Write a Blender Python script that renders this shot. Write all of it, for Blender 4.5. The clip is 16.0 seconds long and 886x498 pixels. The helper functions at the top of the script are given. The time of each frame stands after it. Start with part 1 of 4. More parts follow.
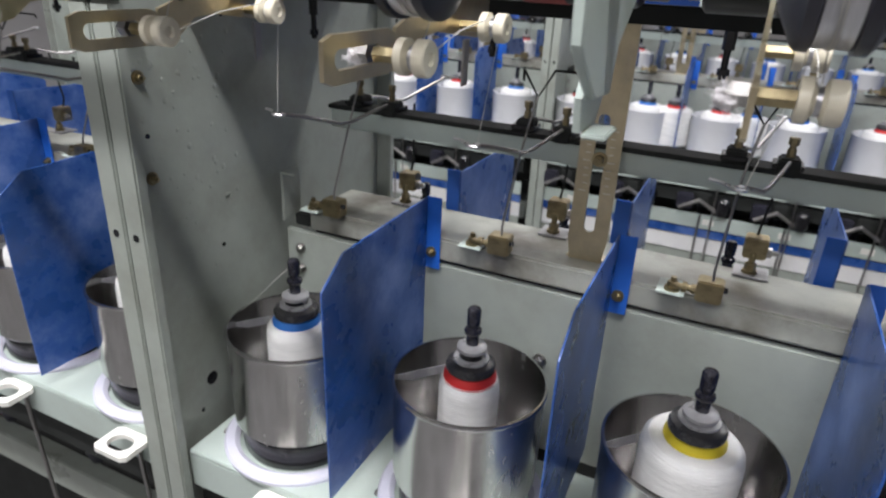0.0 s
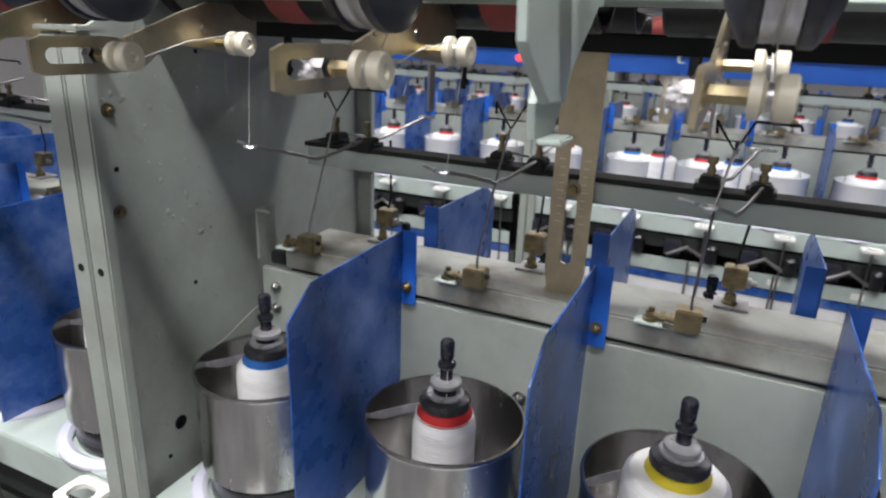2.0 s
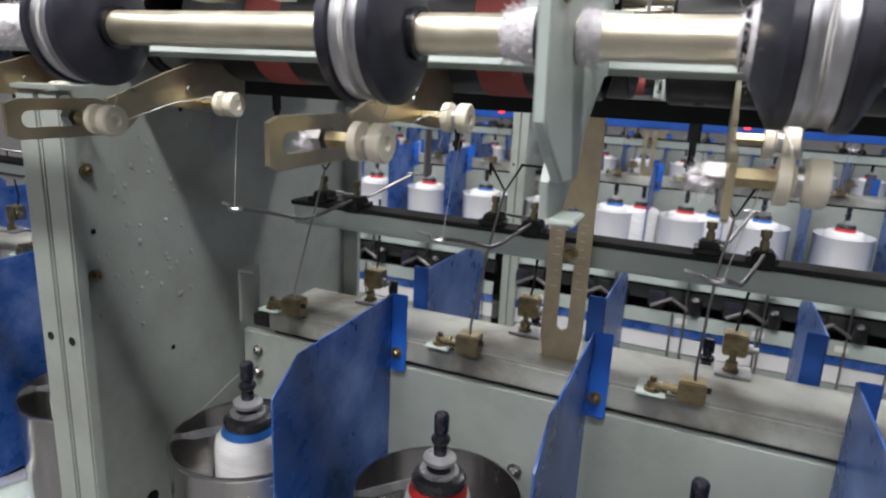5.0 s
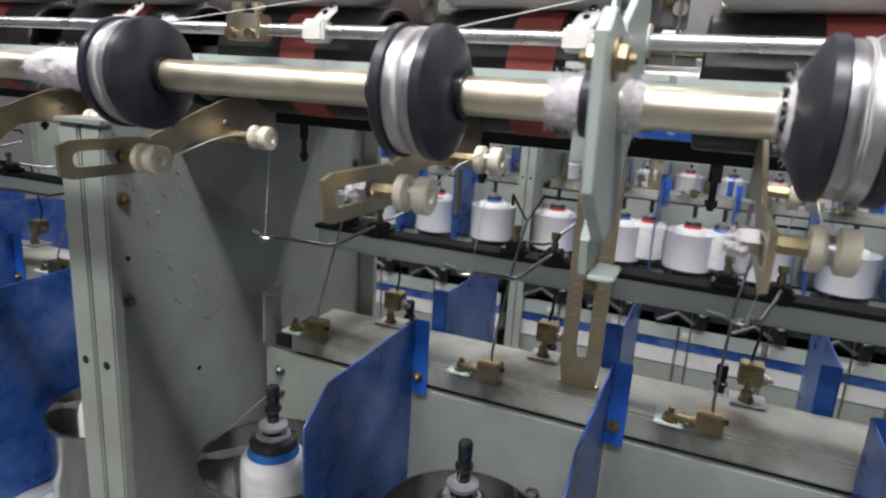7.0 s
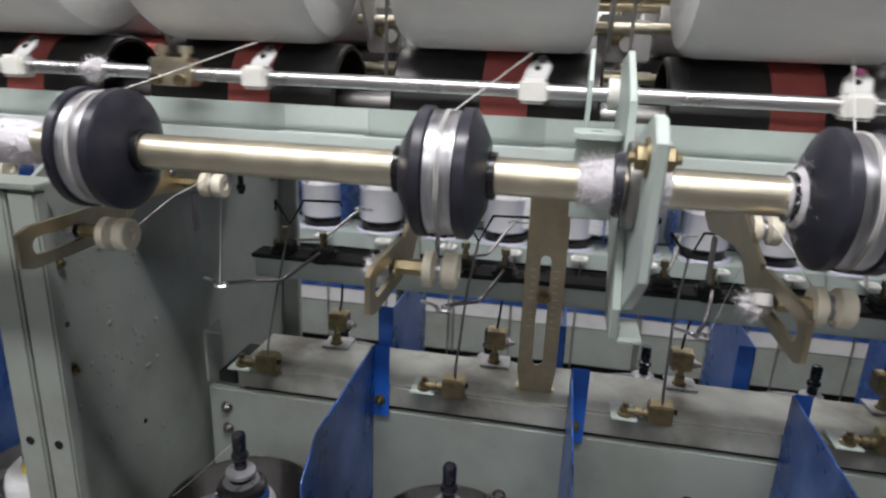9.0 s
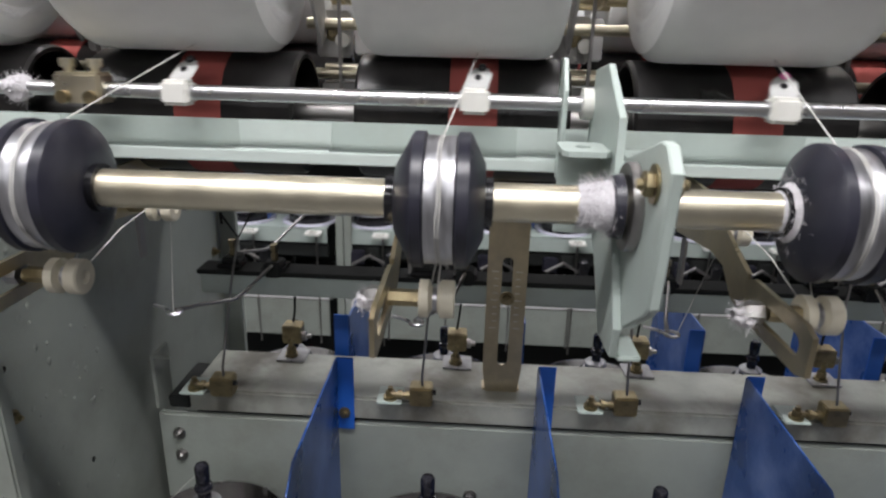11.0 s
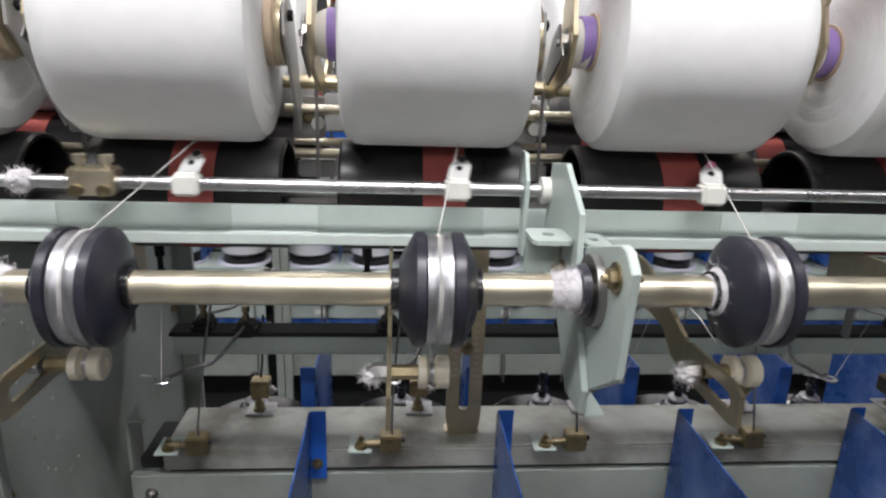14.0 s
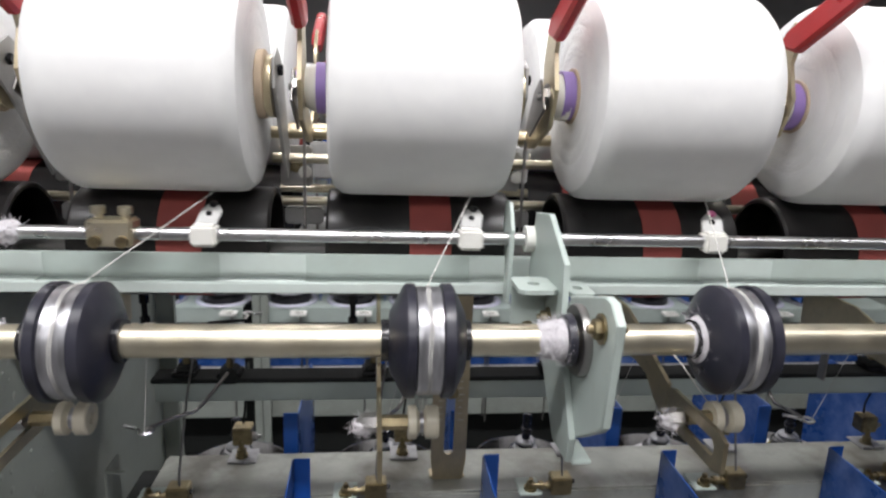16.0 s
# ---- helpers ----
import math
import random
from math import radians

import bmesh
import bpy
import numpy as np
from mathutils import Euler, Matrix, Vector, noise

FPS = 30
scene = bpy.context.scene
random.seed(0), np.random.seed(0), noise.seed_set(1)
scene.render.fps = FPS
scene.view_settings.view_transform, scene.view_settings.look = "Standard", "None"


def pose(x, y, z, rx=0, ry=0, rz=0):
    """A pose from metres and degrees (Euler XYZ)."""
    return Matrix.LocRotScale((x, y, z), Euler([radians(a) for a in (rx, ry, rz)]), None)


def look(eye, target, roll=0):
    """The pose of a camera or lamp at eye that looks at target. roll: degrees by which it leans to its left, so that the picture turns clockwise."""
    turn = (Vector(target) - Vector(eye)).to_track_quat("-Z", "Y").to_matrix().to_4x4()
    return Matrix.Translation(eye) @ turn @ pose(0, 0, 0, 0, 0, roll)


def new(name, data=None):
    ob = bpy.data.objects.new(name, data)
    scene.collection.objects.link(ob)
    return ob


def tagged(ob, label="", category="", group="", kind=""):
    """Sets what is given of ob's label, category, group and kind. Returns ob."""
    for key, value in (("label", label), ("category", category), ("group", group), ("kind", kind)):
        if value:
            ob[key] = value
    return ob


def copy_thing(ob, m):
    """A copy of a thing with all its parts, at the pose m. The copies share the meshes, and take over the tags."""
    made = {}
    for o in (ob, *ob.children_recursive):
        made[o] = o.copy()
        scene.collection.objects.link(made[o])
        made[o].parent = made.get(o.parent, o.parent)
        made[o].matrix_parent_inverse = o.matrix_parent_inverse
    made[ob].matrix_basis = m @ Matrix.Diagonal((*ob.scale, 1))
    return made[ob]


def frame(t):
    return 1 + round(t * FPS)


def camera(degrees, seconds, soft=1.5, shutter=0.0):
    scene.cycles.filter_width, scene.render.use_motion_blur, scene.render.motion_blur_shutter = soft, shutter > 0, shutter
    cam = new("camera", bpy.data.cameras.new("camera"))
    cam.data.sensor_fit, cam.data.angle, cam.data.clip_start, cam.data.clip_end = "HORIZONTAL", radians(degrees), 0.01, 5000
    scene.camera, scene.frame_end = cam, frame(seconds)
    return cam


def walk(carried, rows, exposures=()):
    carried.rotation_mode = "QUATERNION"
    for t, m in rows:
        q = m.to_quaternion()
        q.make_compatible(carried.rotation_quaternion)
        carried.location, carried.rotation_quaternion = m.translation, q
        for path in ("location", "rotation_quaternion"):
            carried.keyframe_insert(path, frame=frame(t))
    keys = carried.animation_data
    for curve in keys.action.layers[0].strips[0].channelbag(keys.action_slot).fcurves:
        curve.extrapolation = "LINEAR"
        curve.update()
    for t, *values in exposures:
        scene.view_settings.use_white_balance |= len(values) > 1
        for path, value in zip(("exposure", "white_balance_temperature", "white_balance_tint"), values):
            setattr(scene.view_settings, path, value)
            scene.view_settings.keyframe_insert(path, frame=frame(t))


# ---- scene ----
cam = camera(69.4, 16.0, soft=2.2, shutter=0.5)
cam.data.dof.use_dof, cam.data.dof.focus_distance, cam.data.dof.aperture_fstop = True, 0.60, 11.0
PATH = [
    (0, (0.203, -0.53, 1.259), (-0.555, 1.135, 0.452), 2.7),
    (0.5, (0.213, -0.534, 1.23), (-0.6, 1.159, 0.54), 2.7),
    (1, (0.212, -0.526, 1.226), (-0.579, 1.18, 0.546), 2.6),
    (1.5, (0.216, -0.512, 1.224), (-0.57, 1.207, 0.572), 2.4),
    (2, (0.224, -0.518, 1.23), (-0.554, 1.21, 0.591), 2.3),
    (2.5, (0.212, -0.515, 1.233), (-0.539, 1.219, 0.579), 2.6),
    (3, (0.21, -0.511, 1.233), (-0.539, 1.225, 0.582), 2.7),
    (3.5, (0.204, -0.501, 1.235), (-0.534, 1.251, 0.614), 2.7),
    (4, (0.2, -0.497, 1.239), (-0.535, 1.277, 0.681), 2.6),
    (6.5, (0.196, -0.498, 1.255), (-0.548, 1.293, 0.766), 3.1),
    (7, (0.179, -0.516, 1.272), (-0.567, 1.272, 0.778), 3.6),
    (7.5, (0.162, -0.537, 1.29), (-0.521, 1.277, 0.795), 3.9),
    (8, (0.134, -0.542, 1.333), (-0.426, 1.296, 0.778), 2.6),
    (8.5, (0.097, -0.548, 1.339), (-0.369, 1.305, 0.746), 2.6),
    (9, (0.079, -0.536, 1.335), (-0.254, 1.347, 0.748), 2.3),
    (9.5, (0.075, -0.532, 1.342), (-0.184, 1.36, 0.746), 1.8),
    (10, (0.047, -0.518, 1.347), (-0.131, 1.38, 0.741), 1.5),
    (12.5, (0.027, -0.535, 1.378), (-0.02, 1.345, 0.698), 1.7),
    (13, (0.033, -0.55, 1.389), (0.004, 1.344, 0.747), 1.7),
    (13.5, (0.009, -0.557, 1.409), (0.077, 1.356, 0.83), 0.9),
    (14, (-0.015, -0.568, 1.413), (0.139, 1.345, 0.851), 2.0),
    (14.5, (-0.026, -0.592, 1.419), (0.154, 1.323, 0.874), 2.4),
    (15, (-0.028, -0.578, 1.419), (0.175, 1.34, 0.893), 2.2),
    (15.5, (-0.022, -0.58, 1.419), (0.17, 1.348, 0.925), 2.1),
    (16, (-0.023, -0.574, 1.426), (0.196, 1.361, 0.973), 2.2),
]
EXPOSURES = [(0, -0.25), (2, -0.2), (3.5, -0.15), (4.2, -0.22), (6.5, -0.48), (7, -0.57), (8, -0.82), (9, -0.94), (10, -0.94), (12.5, -0.94), (14, -0.93), (16, -0.93)]
walk(cam, [(t, look(eye, target, roll)) for t, eye, target, roll in PATH], EXPOSURES)

# ---- light: tube fittings over the aisles ----
world = bpy.data.worlds.new("hall_air")
world.use_nodes = True
world.node_tree.nodes["Background"].inputs[0].default_value = (0.75, 0.85, 1.0, 1)
world.node_tree.nodes["Background"].inputs[1].default_value = 0.005
scene.world = world
LAMP_Z = 2.75
LAMPS = [(0.1, -0.72, 62), (1.6, -0.72, 9), (-1.2, -0.72, 30), (-2.6, -0.72, 14), (-1.8, -2.3, 10), (0.1, -2.3, 34)] + [(x, 0.98, 27) for x in (-1.9, -0.5, 0.9)] + [(x, 2.65, 15) for x in (-1.2, 0.2, 1.6)]


def lamp(x, y, watts):
    data = bpy.data.lights.new("tube_light", "AREA")
    data.shape, data.size, data.size_y = "RECTANGLE", 1.30, 0.10
    data.energy, data.color = watts, (1.0, 0.98, 1.0)
    ob = new("tube_light", data)
    ob.matrix_world = pose(x, y, LAMP_Z - 0.045)


for lx, ly, lw in LAMPS:
    lamp(lx, ly, lw)


# ---- materials ----
def mat(name, color, rough=0.5, metal=0.0, vary=0.12, scale=14.0, bump=0.05, fine=220.0, stain=None, stain_amount=0.0, stain_scale=6.0, stretch=(1, 1, 1), emit=0.0):
    m = bpy.data.materials.new(name)
    m.use_nodes = True
    nt = m.node_tree
    b = nt.nodes["Principled BSDF"]
    co = nt.nodes.new("ShaderNodeTexCoord")
    mp = nt.nodes.new("ShaderNodeMapping")
    mp.inputs["Scale"].default_value = stretch
    nt.links.new(co.outputs["Object"], mp.inputs["Vector"])
    n1 = nt.nodes.new("ShaderNodeTexNoise")
    n1.inputs["Scale"].default_value, n1.inputs["Detail"].default_value, n1.inputs["Roughness"].default_value = scale, 6.0, 0.62
    nt.links.new(mp.outputs["Vector"], n1.inputs["Vector"])
    n2 = nt.nodes.new("ShaderNodeTexNoise")
    n2.inputs["Scale"].default_value, n2.inputs["Detail"].default_value = fine, 3.0
    nt.links.new(mp.outputs["Vector"], n2.inputs["Vector"])
    ramp = nt.nodes.new("ShaderNodeValToRGB")
    ramp.color_ramp.elements[0].position, ramp.color_ramp.elements[1].position = 0.3, 0.7
    ramp.color_ramp.elements[0].color = (*[c * (1 - vary) for c in color], 1)
    ramp.color_ramp.elements[1].color = (*[min(1, c * (1 + vary)) for c in color], 1)
    nt.links.new(n1.outputs["Fac"], ramp.inputs["Fac"])
    out = ramp.outputs["Color"]
    if stain:
        n3 = nt.nodes.new("ShaderNodeTexNoise")
        n3.inputs["Scale"].default_value, n3.inputs["Detail"].default_value, n3.inputs["Roughness"].default_value = stain_scale, 8.0, 0.7
        nt.links.new(mp.outputs["Vector"], n3.inputs["Vector"])
        r3 = nt.nodes.new("ShaderNodeMapRange")
        r3.inputs["From Min"].default_value, r3.inputs["From Max"].default_value, r3.inputs["To Max"].default_value = 0.48, 0.78, stain_amount
        nt.links.new(n3.outputs["Fac"], r3.inputs["Value"])
        mx = nt.nodes.new("ShaderNodeMix")
        mx.data_type = "RGBA"
        mx.inputs["B"].default_value = (*stain, 1)
        for i, s in enumerate(mx.inputs):
            if s.name == "B" and s.type == "RGBA":
                s.default_value = (*stain, 1)
            if s.name == "A" and s.type == "RGBA":
                nt.links.new(out, s)
            if s.name == "Factor" and s.type == "VALUE" and i == 0:
                nt.links.new(r3.outputs["Result"], s)
        out = [s for s in mx.outputs if s.type == "RGBA"][0]
    nt.links.new(out, b.inputs["Base Color"])
    rr = nt.nodes.new("ShaderNodeMapRange")
    rr.inputs["From Min"].default_value, rr.inputs["From Max"].default_value = 0.3, 0.7
    rr.inputs["To Min"].default_value, rr.inputs["To Max"].default_value = max(0.03, rough - 0.09), min(1, rough + 0.1)
    nt.links.new(n1.outputs["Fac"], rr.inputs["Value"])
    nt.links.new(rr.outputs["Result"], b.inputs["Roughness"])
    b.inputs["Metallic"].default_value = metal
    if bump:
        bp = nt.nodes.new("ShaderNodeBump")
        bp.inputs["Strength"].default_value, bp.inputs["Distance"].default_value = bump, 0.002
        nt.links.new(n2.outputs["Fac"], bp.inputs["Height"])
        nt.links.new(bp.outputs["Normal"], b.inputs["Normal"])
    if emit:
        b.inputs["Emission Color"].default_value, b.inputs["Emission Strength"].default_value = (0.95, 0.98, 1, 1), emit
    return m


M = {
    "green": mat("grey_green_paint", (0.310, 0.338, 0.305), 0.36, 0, 0.12, 9, 0.10, 160, (0.17, 0.165, 0.13), 0.55, 7),
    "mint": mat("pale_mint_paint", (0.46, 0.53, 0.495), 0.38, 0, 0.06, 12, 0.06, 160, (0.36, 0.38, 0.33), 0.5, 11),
    "mint_lighter": mat("lighter_mint_paint", (0.58, 0.65, 0.615), 0.36, 0, 0.05, 12, 0.05, 160, (0.46, 0.49, 0.46), 0.4, 14),
    "beam": mat("dusty_beam_paint", (0.355, 0.365, 0.325), 0.40, 0, 0.20, 12, 0.12, 180, (0.10, 0.082, 0.064), 0.85, 10),
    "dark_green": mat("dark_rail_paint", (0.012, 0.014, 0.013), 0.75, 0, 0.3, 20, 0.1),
    "steel": mat("brushed_stainless_steel", (0.52, 0.51, 0.505), 0.20, 1, 0.18, 22, 0.07, 90, (0.20, 0.185, 0.18), 0.7, 14, (1, 1, 0.22)),
    "chrome": mat("polished_chrome_rod", (0.64, 0.64, 0.65), 0.30, 1, 0.05, 20, 0.02),
    "wire": mat("steel_wire", (0.34, 0.33, 0.32), 0.38, 1, 0.1, 40, 0.03),
    "zinc": mat("yellow_zinc_shaft", (0.74, 0.685, 0.54), 0.36, 1, 0.09, 26, 0.04, 150, (0.66, 0.56, 0.36), 0.5, 16),
    "zinc_plate": mat("yellow_zinc_plate", (0.56, 0.485, 0.33), 0.36, 1.0, 0.20, 24, 0.06, 150, (0.34, 0.30, 0.28), 0.6, 14),
    "brass": mat("aged_brass", (0.33, 0.275, 0.165), 0.38, 1.0, 0.3, 60, 0.14, 300, (0.10, 0.072, 0.05), 0.9, 40),
    "silver": mat("machined_aluminium_band", (0.52, 0.52, 0.545), 0.36, 1, 0.22, 50, 0.06, 260, (0.30, 0.30, 0.32), 0.5, 30, (6, 1, 1)),
    "black": mat("black_rubber", (0.020, 0.020, 0.031), 0.34, 0, 0.25, 30, 0.06, 200, (0.09, 0.09, 0.10), 0.35, 20),
    "gloss_black": mat("glossy_black_plastic", (0.010, 0.010, 0.012), 0.20, 0, 0.2, 30, 0.02),
    "tip_black": mat("worn_black_spindle_tip", (0.012, 0.012, 0.018), 0.16, 0, 0.3, 40, 0.06, 200, (0.20, 0.20, 0.22), 0.5, 60),
    # white base colour stands in for the bright reflection on steel pots
    "enamel": mat("pot_with_painted_reflection", (0.70, 0.71, 0.74), 0.16, 0, 0.06, 14, 0.03, 160, (0.50, 0.50, 0.52), 0.4, 14),
    "drum": mat("black_winding_drum", (0.008, 0.0075, 0.0075), 0.34, 0, 0.25, 20, 0.05, 160, (0.07, 0.06, 0.06), 0.4, 18),
    "red_band": mat("dull_red_friction_band", (0.34, 0.075, 0.065), 0.75, 0, 0.12, 30, 0.2, 260),
    "red": mat("red_plastic_grip", (0.42, 0.02, 0.025), 0.35, 0, 0.1, 20, 0.05),
    "blue": mat("blue_sheet_paint", (0.024, 0.086, 0.32), 0.30, 0, 0.3, 9, 0.06, 150, (0.24, 0.31, 0.52), 0.8, 9),
    "blue_edge": mat("blue_tab_paint", (0.02, 0.13, 0.58), 0.38, 0, 0.1, 14, 0.04),
    "yarn": mat("white_wound_yarn", (0.82, 0.82, 0.81), 0.95, 0, 0.035, 30, 0.07, 170, (0.70, 0.70, 0.72), 0.5, 22, (1.0, 2.2, 2.2)),
    "bobbin_yarn": mat("wound_bobbin_yarn", (0.80, 0.80, 0.79), 0.95, 0, 0.10, 22, 0.5, 90, (0.60, 0.60, 0.62), 0.55, 12, (1, 1, 6)),
    "frost": mat("frosted_plastic_strip", (0.34, 0.34, 0.355), 0.26, 0, 0.15, 40, 0.05),
    "yarn_side": mat("white_yarn_package_end", (0.80, 0.80, 0.80), 0.95, 0, 0.06, 30, 0.6, 300),
    "thread": mat("white_thread", (0.62, 0.61, 0.58), 0.95, 0, 0.03, 60, 0.1),
    "ceramic": mat("cream_ceramic", (0.72, 0.67, 0.54), 0.36, 0, 0.05, 30, 0.03, 200, (0.40, 0.33, 0.22), 0.35, 60),
    "white": mat("white_nylon", (0.82, 0.81, 0.76), 0.45, 0, 0.05, 40, 0.05),
    "lilac": mat("pale_lilac_enamel", (0.60, 0.60, 0.70), 0.40, 0, 0.06, 14, 0.05, 160, (0.42, 0.41, 0.46), 0.4, 14),
    "grey": mat("grey_plastic_cap", (0.040, 0.040, 0.044), 0.26, 0, 0.25, 40, 0.06, 200, (0.16, 0.15, 0.15), 0.6, 45),
    "pale": mat("pale_grey_washer", (0.36, 0.36, 0.37), 0.32, 0.3, 0.15, 60, 0.05, 220, (0.16, 0.155, 0.15), 0.6, 50),
    "ring_red": mat("red_core_ring", (0.60, 0.03, 0.03), 0.5, 0, 0.08, 50, 0.05),
    "ring_blue": mat("blue_core_ring", (0.03, 0.17, 0.55), 0.5, 0, 0.08, 50, 0.05),
    "ring_yellow": mat("yellow_core_ring", (0.72, 0.58, 0.03), 0.5, 0, 0.08, 50, 0.05),
    "purple": mat("purple_core_tube", (0.30, 0.20, 0.50), 0.5, 0, 0.1, 40, 0.05),
    "tan": mat("tan_paper_core", (0.55, 0.44, 0.32), 0.8, 0, 0.1, 40, 0.1),
    "lint": mat("grey_white_lint", (0.60, 0.58, 0.60), 1.0, 0, 0.10, 60, 0.35, 500),
    "plate_grey": mat("light_grey_pressed_plate", (0.48, 0.48, 0.47), 0.42, 0, 0.10, 50, 0.05, 200, (0.40, 0.39, 0.38), 0.4, 60),
    "floor": mat("worn_grey_floor", (0.17, 0.17, 0.17), 0.5, 0, 0.12, 2.5, 0.1, 60, (0.22, 0.21, 0.20), 0.6, 3),
    "wall": mat("off_white_wall_paint", (0.48, 0.47, 0.47), 0.8, 0, 0.05, 2, 0.05),
    # white that stands for floor in bright light between machines
    "lit_floor": mat("white_for_lit_floor", (0.72, 0.72, 0.72), 0.45, 0, 0.06, 6, 0.05, 100, (0.45, 0.44, 0.42), 0.5, 8),
    "tube": mat("lit_fluorescent_tube", (0.9, 0.9, 0.9), 0.5, 0, 0, 5, 0, emit=6.0),
    "pink": mat("pink_guide_tip", (0.65, 0.16, 0.36), 0.4, 0, 0.1, 50, 0.03),
    "signal": mat("red_signal_lamp", (0.6, 0.02, 0.02), 0.4, 0, 0, 5, 0),
}
M["signal"].node_tree.nodes["Principled BSDF"].inputs["Emission Color"].default_value = (1, 0.04, 0.04, 1)
M["signal"].node_tree.nodes["Principled BSDF"].inputs["Emission Strength"].default_value = 4.0


def oily_smudges(m, step, first):
    """Brown oily dust that gathers on the beam round every brass block."""
    nt = m.node_tree
    co = nt.nodes.new("ShaderNodeTexCoord")
    xyz = nt.nodes.new("ShaderNodeSeparateXYZ")
    nt.links.new(co.outputs["Object"], xyz.inputs["Vector"])

    def calc(kind, a, b=None):
        n = nt.nodes.new("ShaderNodeMath")
        n.operation = kind
        for slot, v in enumerate((a, b)):
            if v is None:
                continue
            if isinstance(v, (int, float)):
                n.inputs[slot].default_value = v
            else:
                nt.links.new(v, n.inputs[slot])
        return n.outputs["Value"]

    wave = calc("COSINE", calc("MULTIPLY", calc("SUBTRACT", xyz.outputs["X"], first), 2 * math.pi / step))
    wide = nt.nodes.new("ShaderNodeMapRange")
    wide.inputs["From Min"].default_value, wide.inputs["From Max"].default_value, wide.inputs["To Max"].default_value = -0.1, 1.0, 1.0
    nt.links.new(wave, wide.inputs["Value"])
    n = nt.nodes.new("ShaderNodeTexNoise")
    n.inputs["Scale"].default_value, n.inputs["Detail"].default_value = 17.0, 6.0
    nt.links.new(co.outputs["Object"], n.inputs["Vector"])
    lump = nt.nodes.new("ShaderNodeMapRange")
    lump.inputs["From Min"].default_value, lump.inputs["From Max"].default_value, lump.inputs["To Max"].default_value = 0.36, 0.60, 0.85
    nt.links.new(n.outputs["Fac"], lump.inputs["Value"])
    fac = calc("MULTIPLY", wide.outputs["Result"], lump.outputs["Result"])
    b = nt.nodes["Principled BSDF"]
    before = b.inputs["Base Color"].links[0].from_socket
    mx = nt.nodes.new("ShaderNodeMixRGB")
    nt.links.new(fac, mx.inputs["Fac"])
    nt.links.new(before, mx.inputs["Color1"])
    mx.inputs["Color2"].default_value = (0.085, 0.068, 0.052, 1)
    nt.links.new(mx.outputs["Color"], b.inputs["Base Color"])


oily_smudges(M["beam"], 0.225, 0.0)


# ---- mesh helpers ----
def part(name, bm, material, parent=None, label="", smooth=True):
    me = bpy.data.meshes.new(name)
    bmesh.ops.recalc_face_normals(bm, faces=bm.faces[:])
    bm.to_mesh(me)
    bm.free()
    me.materials.append(M[material])
    if smooth:
        me.shade_smooth()
        me.set_sharp_from_angle(angle=radians(35))
    ob = new(name, me)
    if parent is not None:
        ob.parent = parent
    if label:
        ob["label"] = label
    return ob


def thing(name, m, label, category, group="", kind=""):
    ob = new(name)
    ob.empty_display_size = 0.02
    ob.matrix_world = m
    return tagged(ob, label, category, group, kind)


def box(x0, x1, y0, y1, z0, z1, bev=0.0015, bm=None):
    own = bm or bmesh.new()
    r = bmesh.ops.create_cube(own, size=1.0)
    for v in r["verts"]:
        v.co = Vector((x0 + (v.co.x + 0.5) * (x1 - x0), y0 + (v.co.y + 0.5) * (y1 - y0), z0 + (v.co.z + 0.5) * (z1 - z0)))
    if bev:
        es = list({e for v in r["verts"] for e in v.link_edges})
        bmesh.ops.bevel(own, geom=es, offset=bev, segments=2, affect="EDGES", clamp_overlap=True)
    return own


def lathe(profile, axis="z", seg=32, bm=None, at=(0, 0, 0), closed=False):
    """profile: (along, radius) pairs; turned round the axis through at."""
    own = bm or bmesh.new()
    rings = []
    for a, r in profile:
        ring = []
        for i in range(seg):
            c, s = math.cos(2 * math.pi * i / seg) * r, math.sin(2 * math.pi * i / seg) * r
            p = (c, s, a) if axis == "z" else (a, c, s) if axis == "x" else (s, a, c)
            ring.append(own.verts.new(Vector(p) + Vector(at)))
        rings.append(ring)
    for u, v in zip(rings, rings[1:]):
        for i in range(seg):
            own.faces.new((u[i], u[(i + 1) % seg], v[(i + 1) % seg], v[i]))
    if not closed:
        own.faces.new(rings[0][::-1])
        own.faces.new(rings[-1])
    return own


def tube(pts, r, seg=10, bm=None):
    own = bm or bmesh.new()
    pts = [Vector(p) for p in pts]
    rings = []
    ref = Vector((0.31, 0.52, 0.79))
    for i, p in enumerate(pts):
        d = (pts[min(i + 1, len(pts) - 1)] - pts[max(i - 1, 0)]).normalized()
        u = d.cross(ref).normalized()
        w = d.cross(u)
        rings.append([own.verts.new(p + r * (math.cos(2 * math.pi * k / seg) * u + math.sin(2 * math.pi * k / seg) * w)) for k in range(seg)])
    for a, b in zip(rings, rings[1:]):
        for k in range(seg):
            own.faces.new((a[k], a[(k + 1) % seg], b[(k + 1) % seg], b[k]))
    own.faces.new(rings[0][::-1])
    own.faces.new(rings[-1])
    return own


